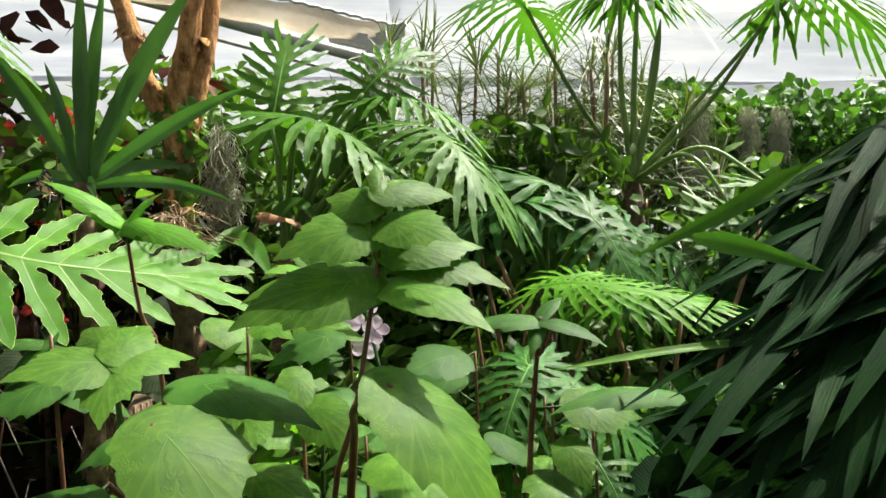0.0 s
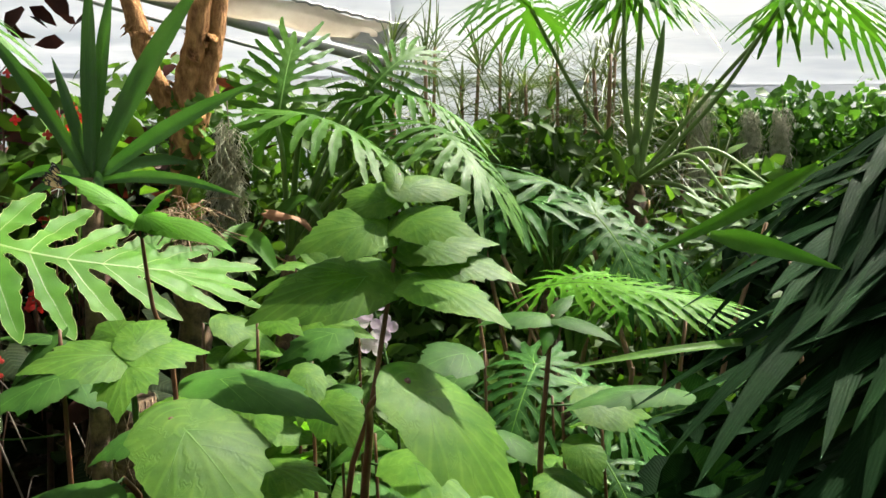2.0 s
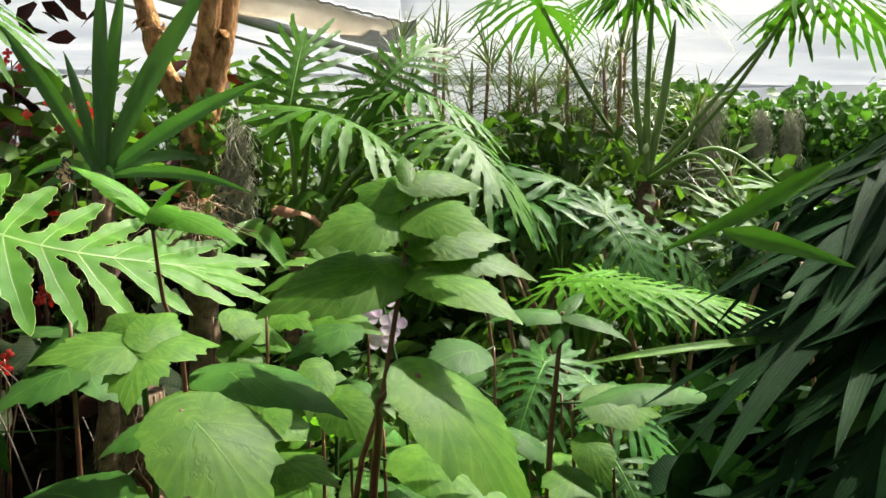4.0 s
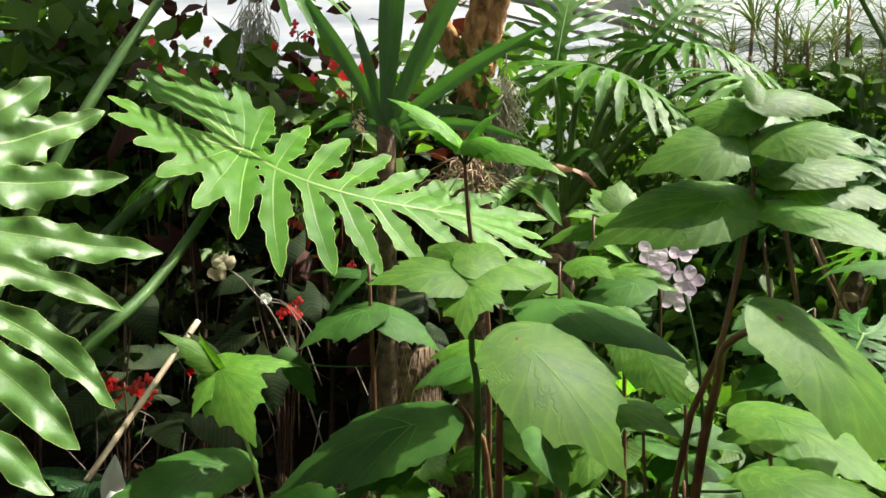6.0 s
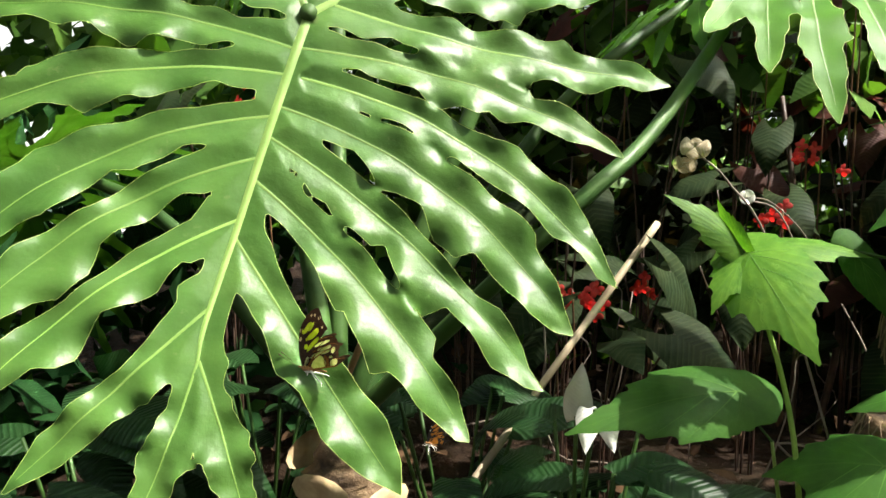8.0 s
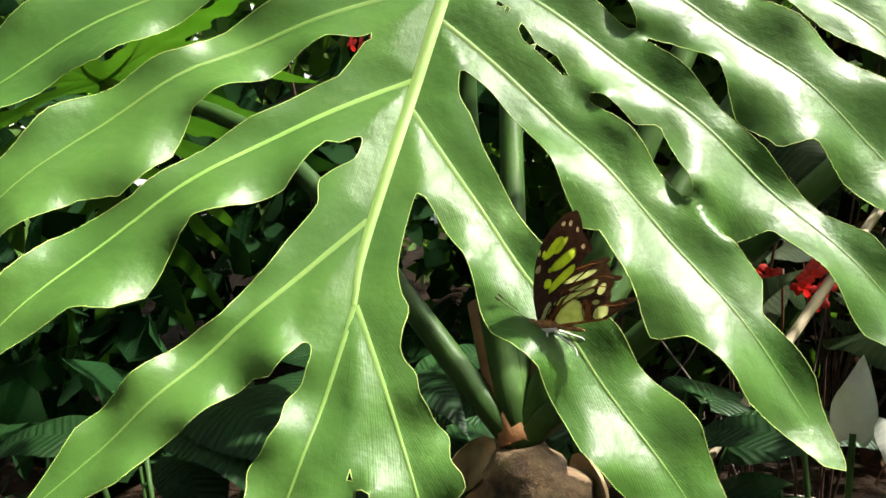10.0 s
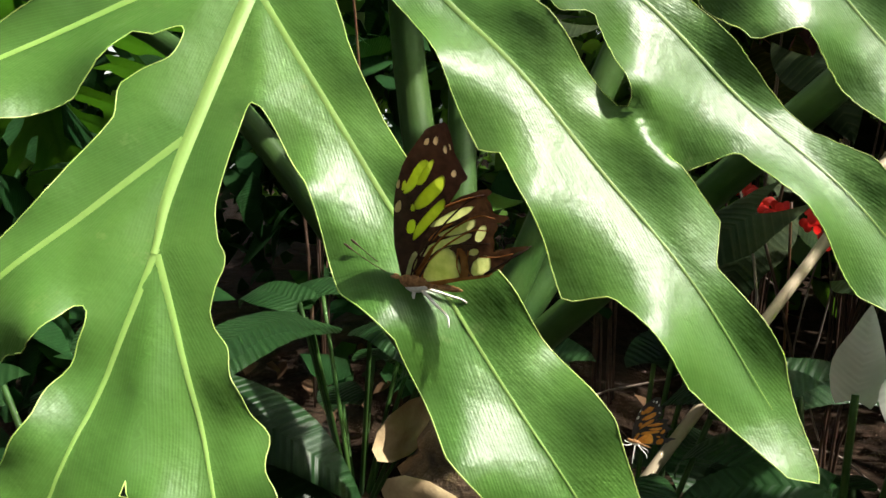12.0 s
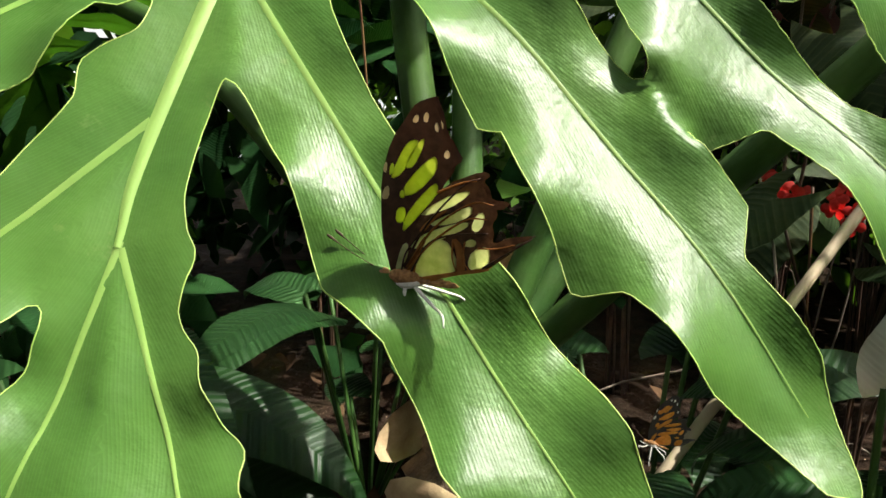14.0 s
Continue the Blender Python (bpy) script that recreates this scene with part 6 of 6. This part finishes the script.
def petals(mesh, at, count, size, wide, face, spread=0.35, seed=0):
    rnd = random.Random(seed)
    f = axes((0, 0, 0), Vector(face).cross(Vector((0.3, 0.1, 1))), face)
    for k in range(count):
        a = 6.283 * k / count + rnd.uniform(-0.2, 0.2)
        d = f.to_3x3() @ Vector((math.cos(a), math.sin(a), spread))
        broad_leaf(size, size * wide, 1, 0.1, 0.5, 0.2, 0.02, 0, 12, k, mesh, axes(at, d, f.to_3x3() @ Vector((0, 0, 1))), blunt=True)
    return mesh


dry = thing("dried_flower_stem", "grey twig with papery cream dried flowers", "dried flower")
part("twig", tube(curve([(-0.80, 1.62, BED), (-0.93, 1.53, 0.93), (-1.0, 1.49, 1.06), (-1.04, 1.463, 1.105)], 20), 0.0022, 6), M_TWIG, dry)
part("twig", tube(curve([(-0.87, 1.57, 0.84), (-0.93, 1.55, 1.0), (-0.977, 1.521, 1.03)], 12), 0.0016, 6), M_TWIG, dry)
for at, wide_by, face in (((-1.046, 1.462, 1.116), 1.0, (0.45, -0.85, 0.25)), ((-1.066, 1.468, 1.088), 0.8, (0.30, -0.85, -0.3))):
    bloom = Mesh()
    f = axes(at, Vector(face).cross(Vector((0.2, 0.1, 1))), face)
    for a, n in ((0.1, 0.024), (1.65, 0.020), (3.2, 0.025), (4.7, 0.016), (5.5, 0.013)):
        broad_leaf(n * wide_by, n * wide_by * 1.25, 1, 0.0, 0.25, 0.35, 0.03, 0, 12, int(a * 9), bloom, f @ pose(0, 0, 0, 14, 0, math.degrees(a)), blunt=True)
    part("flower", bloom, M_PAPER, dry)
part("bud", petals(Mesh(), (-0.979, 1.520, 1.033), 4, 0.014, 1.2, (0.4, -0.8, 0.3), 0.9, 4), M_WHITE, dry)
part("twig", tube(curve([(-0.979, 1.520, 1.033), (-0.945, 1.53, 1.028), (-0.90, 1.545, 0.985), (-0.87, 1.56, 0.93)], 14), 0.0011, 5), M_TWIG, dry)

orchid = thing("orchid", "pale pink orchid flowers among the leaves", "orchid")
part("flower_stem", tube(curve([(-0.08, 1.36, BED), (-0.09, 1.30, 0.95), (-0.145, 1.361, 1.196)], 16), 0.003, 6), M_PETIOLE, orchid)
for k, at in enumerate(((-0.175, 1.340, 1.183), (-0.129, 1.323, 1.193), (-0.162, 1.332, 1.159), (-0.118, 1.322, 1.140), (-0.137, 1.335, 1.110))):
    part("flower", petals(Mesh(), at, 5, 0.025, 0.78, (0.15 - 0.1 * (k % 2), -1, 0.1), 0.3, 20 + k), M_PINK, orchid)

lily = thing("peace_lily", "ribbed dark green leaves with white hooded flowers", "plant", (-0.98, 1.06, 0))
rb = random.Random(12)
for k in range(26):
    a, z = rb.uniform(0, 6.28), rb.uniform(0.56, 0.76)
    r = rb.uniform(0.02, 0.14)
    at = Vector((0.02 + r * math.cos(a), r * math.sin(a), z))
    part("leaf_stalk", tube(curve([(0.2 * at.x, 0.2 * at.y, BED), (0.6 * at.x, 0.6 * at.y, 0.5 * (BED + z)), at], 8), 0.003, 6), M_PETIOLE, lily)
    n = rb.uniform(0.13, 0.20)
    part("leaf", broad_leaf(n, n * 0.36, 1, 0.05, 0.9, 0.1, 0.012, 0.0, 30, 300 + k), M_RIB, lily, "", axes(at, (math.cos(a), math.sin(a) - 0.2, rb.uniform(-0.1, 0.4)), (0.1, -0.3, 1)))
for at, ahead, n in (((0.0, -0.02, 0.775), (0.12, -0.05, 1.0), 0.075), ((0.05, -0.07, 0.815), (0.3, -0.5, -0.5), 0.055), ((0.065, -0.06, 0.81), (0.45, -0.4, -0.4), 0.05)):
    part("flower", broad_leaf(n, n * 0.5, 1, 0.1, 0.3, 0.5, 0.02, 0, 20, 7), M_WHITE, lily, "white hooded flower", axes(at, ahead, (0.5, -0.8, 0.2)))
part("flower_stalk", tube(curve([(0, 0, BED), (0.0, -0.02, 0.65), (0.0, -0.02, 0.78)], 10), 0.003, 6), M_PETIOLE, lily)
part("flower_stalk", tube(curve([(0.01, 0, BED), (0.03, -0.05, 0.65), (0.058, -0.066, 0.815)], 10), 0.003, 6), M_PETIOLE, lily)
for x, y, s in ((-1.45, 0.62, 11), (-1.30, 0.45, 12), (-1.55, 0.95, 13), (-1.20, 1.05, 14)):
    rb = random.Random(s)
    clump = thing("ribbed_plant", "dark glossy ribbed leaves in the shade", "plant", (x, y, 0))
    for k in range(15):
        a, z = rb.uniform(0, 6.28), rb.uniform(0.52, 0.80)
        at = Vector((0.09 * math.cos(a), 0.09 * math.sin(a), z))
        n = rb.uniform(0.14, 0.22)
        part("leaf_stalk", tube(curve([(0.1 * at.x, 0.1 * at.y, BED), at], 5), 0.003, 6), M_PETIOLE, clump)
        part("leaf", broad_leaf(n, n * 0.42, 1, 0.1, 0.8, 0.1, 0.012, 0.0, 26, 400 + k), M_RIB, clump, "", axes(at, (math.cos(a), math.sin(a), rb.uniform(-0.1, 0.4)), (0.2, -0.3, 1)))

# ---- cane prop, wrapped root balls, hanging moss, twigs ----
prop = thing("cane_prop", "bleached bamboo cane leaning across the bed", "cane")
d0, d1 = np.array((-1.157, 1.194, 0.739)), np.array((-1.112, 1.475, 0.990))
line = curve([d0 - (d1 - d0) * 1.1, d1 - (d1 - d0) * 0.02], 30)
part("cane", tube(line, 0.0062 * (1 + 0.12 * (np.arange(30) % 7 == 0)), 9), M_BAMBOO, prop)


def root_ball(at, r, h, seed):
    ball = thing("root_ball", "root ball wrapped in brown sacking net", "root ball", at)
    mesh, vs = Mesh(), []
    for j in range(15):
        f = j / 14
        for i in range(28):
            a = 6.283 * i / 28
            rr = r * (0.75 + 0.35 * math.sin(math.pi * f)) * (1 + 0.10 * noise.noise((math.cos(a) * 2, math.sin(a) * 2, f * 4 + seed)))
            vs.append((rr * math.cos(a), rr * math.sin(a), h * f))
    mesh.add(vs, [(j * 28 + i, j * 28 + (i + 1) % 28, (j + 1) * 28 + (i + 1) % 28, (j + 1) * 28 + i) for j in range(14) for i in range(28)] + [tuple(range(14 * 28, 15 * 28))])
    part("ball", mesh, M_TRUNK, ball)
    net = Mesh()
    for k in range(22):
        for turn in (1, -1):
            pts = []
            for f in np.linspace(0.02, 1, 16):
                a = 6.283 * k / 22 + turn * f * 1.6
                rr = r * (0.75 + 0.35 * math.sin(math.pi * f)) * (1 + 0.10 * noise.noise((math.cos(a) * 2, math.sin(a) * 2, f * 4 + seed))) + 0.002
                pts.append((rr * math.cos(a), rr * math.sin(a), h * f))
            tube(pts, 0.0011, 4, net)
    part("net", net, M_NET, ball)


root_ball((-0.74, 1.75, BED), 0.085, 0.46, 1)
root_ball((-0.72, 1.50, BED), 0.075, 0.28, 2)


def moss(at, length, radius, seed, count=300):
    rnd = random.Random(seed)
    mesh = Mesh()
    for k in range(count):
        a, r = rnd.uniform(0, 6.28), radius * math.sqrt(rnd.random())
        z0 = -length * rnd.random() * 0.75
        q = [(r * math.cos(a), r * math.sin(a), z0)]
        for j in range(5):
            x, y, z = q[-1]
            q.append((x + rnd.gauss(0, 0.012), y + rnd.gauss(0, 0.012), z - length * 0.07))
        tube(q, 0.0012, 3, mesh)
    ob = thing("hanging_moss", "grey-green tuft of hanging air-plant moss", "moss", at)
    part("tuft", mesh, M_MOSS, ob)
    part("hanger", tube(curve([(0, 0, -length * 0.5), (0.01, 0, -0.1), (0, 0, 0.06)], 8), 0.0015, 4), M_TWIG, ob)


for k, (at, n, r) in enumerate((((1.261, 3.851, 1.917), 0.46, 0.045), ((1.624, 4.154, 1.892), 0.26, 0.045), ((1.792, 4.155, 1.895), 0.30, 0.045), ((-1.347, 2.106, 1.831), 0.36, 0.045), ((-0.563, 1.964, 1.567), 0.26, 0.025))):
    moss(at, n, r, k)
tuft = thing("fibre_tuft", "pinkish-brown tangle of dry root fibres at the tree", "roots", (-0.529, 1.530, 1.318))
rf, strands = random.Random(17), Mesh()
for k in range(170):
    a, r = rf.uniform(0, 6.28), rf.uniform(0.0, 0.055)
    q = np.array((r * math.cos(a), r * math.sin(a), rf.uniform(-0.05, 0.02)))
    d = np.array((rf.gauss(0, 1), rf.gauss(0, 1), rf.gauss(-0.2, 0.5))) * 0.022
    tube([q, q + d + (0, 0, 0.010), q + 2 * d + (0, 0, -0.008)], 0.0013, 3, strands)
part("fibre_tangle", strands, M_NET, tuft)
rw = random.Random(3)
for k in range(26):
    x, y = rw.uniform(-1.6, -0.4), rw.uniform(1.15, 2.1)
    tw = thing("twig", "thin bare twig tangled over the soil", "twig", (x, y, 0), "tangled twigs")
    pts = [(0, 0, BED)]
    for j in range(5):
        px, py, pz = pts[-1]
        pts.append((px + rw.gauss(0, 0.06), py + rw.gauss(0, 0.06), min(1.05, pz + rw.uniform(-0.01, 0.14))))
    part("twig", tube(curve(pts, 16), 0.0016, 5), M_TWIG, tw)
dryleaf = thing("dry_leaf", "curled orange-brown dead leaf hanging on a stalk", "leaf")
part("blade", broad_leaf(0.13, 0.035, 2, 0.1, 0.7, 0.5, 0.05, 0, 20, 3), M_DRY, dryleaf, "", axes((-0.42, 1.78, 1.335), (1, 0, -0.05), (0, -0.4, 1)))
part("stalk", tube(curve([(-0.42, 1.78, 1.335), (-0.47, 1.90, 1.25), (-0.42, 2.03, 1.2)], 8), 0.003, 6), M_DRY, dryleaf)

# unseen leaf canopy added above the forked tree to shade part of the bed
cy = rg.uniform(2.05, 3.1, 2600)
canopy_at = np.column_stack([rg.uniform(-1.9, -0.6, 2600), cy, 1.46 + 0.40 * cy + rg.uniform(0.0, 0.35, 2600)])
leaf_mass("tree_crown", "added leafy canopy out of view, shading the back of the bed", "tree crown", M_BUSH, canopy_at, 0.12, 18, 0.6, 0.42, (0, 0, 1))
# Palm colour again: shade beside the path is put into these leaves.
leaf_mass("side_shrubs", "shade-coloured shrubs beside the palms", "shrubs", M_PALM_SHADED, lumps(5200, (0.75, 1.05, 0.45), (2.4, 2.6, 1.25), 90, 0.2), 0.11, 19, 0.5, 0.3)
leaf_mass("side_shrubs", "dark shrubs along the hedge", "shrubs", M_BUSH, lumps(3600, (1.2, 2.6, 0.45), (3.6, 4.2, 1.35), 90, 0.22), 0.1, 20, 0.5, 0.34)
leaf_mass("russet_shrubs", "dull russet and bronze leaves of tall begonias", "shrubs", M_RUSSET, lumps(240, (-2.4, 2.2, 1.3), (-0.8, 2.9, 1.95), 40, 0.16), 0.085, 21, 0.5, 0.40)
leaf_mass("bronze_shrubs", "dark bronze-green begonia foliage", "shrubs", M_BRONZE, lumps(2200, (-2.6, 2.2, 0.6), (-0.75, 3.0, 1.5), 90, 0.18), 0.10, 22, 0.5, 0.40)
leaf_mass("side_shrubs", "green shrubs against the sheet wall", "shrubs", M_BUSH, lumps(3000, (-4.0, 3.2, 0.8), (-0.8, 4.4, 1.95), 90, 0.22), 0.09, 23, 0.5, 0.36)
leaf_mass("side_shrubs", "green shrubs rising beside the arum plant", "shrubs", M_BUSH, lumps(3400, (-3.6, 0.6, 1.0), (-1.95, 2.6, 1.95), 90, 0.2), 0.10, 24, 0.5, 0.4)
leaf_mass("vine_hedge", "bright green creeper over the top of the hedge", "hedge", M_VINE, lumps(9000, (1.25, 4.3, 1.55), (4.2, 4.7, 1.93), 110, 0.18), 0.060, 25, 0.7, 0.5, (0, -0.7, 0.5))
# Dark fill whose colour stands for the deep shade under the palms.
leaf_mass("side_shrubs", "shade-coloured foliage low under the palms", "shrubs", M_PALM_SHADED, lumps(3200, (0.42, 0.95, 0.45), (1.2, 1.5, 0.95), 60, 0.12), 0.10, 26, 0.5, 0.3)
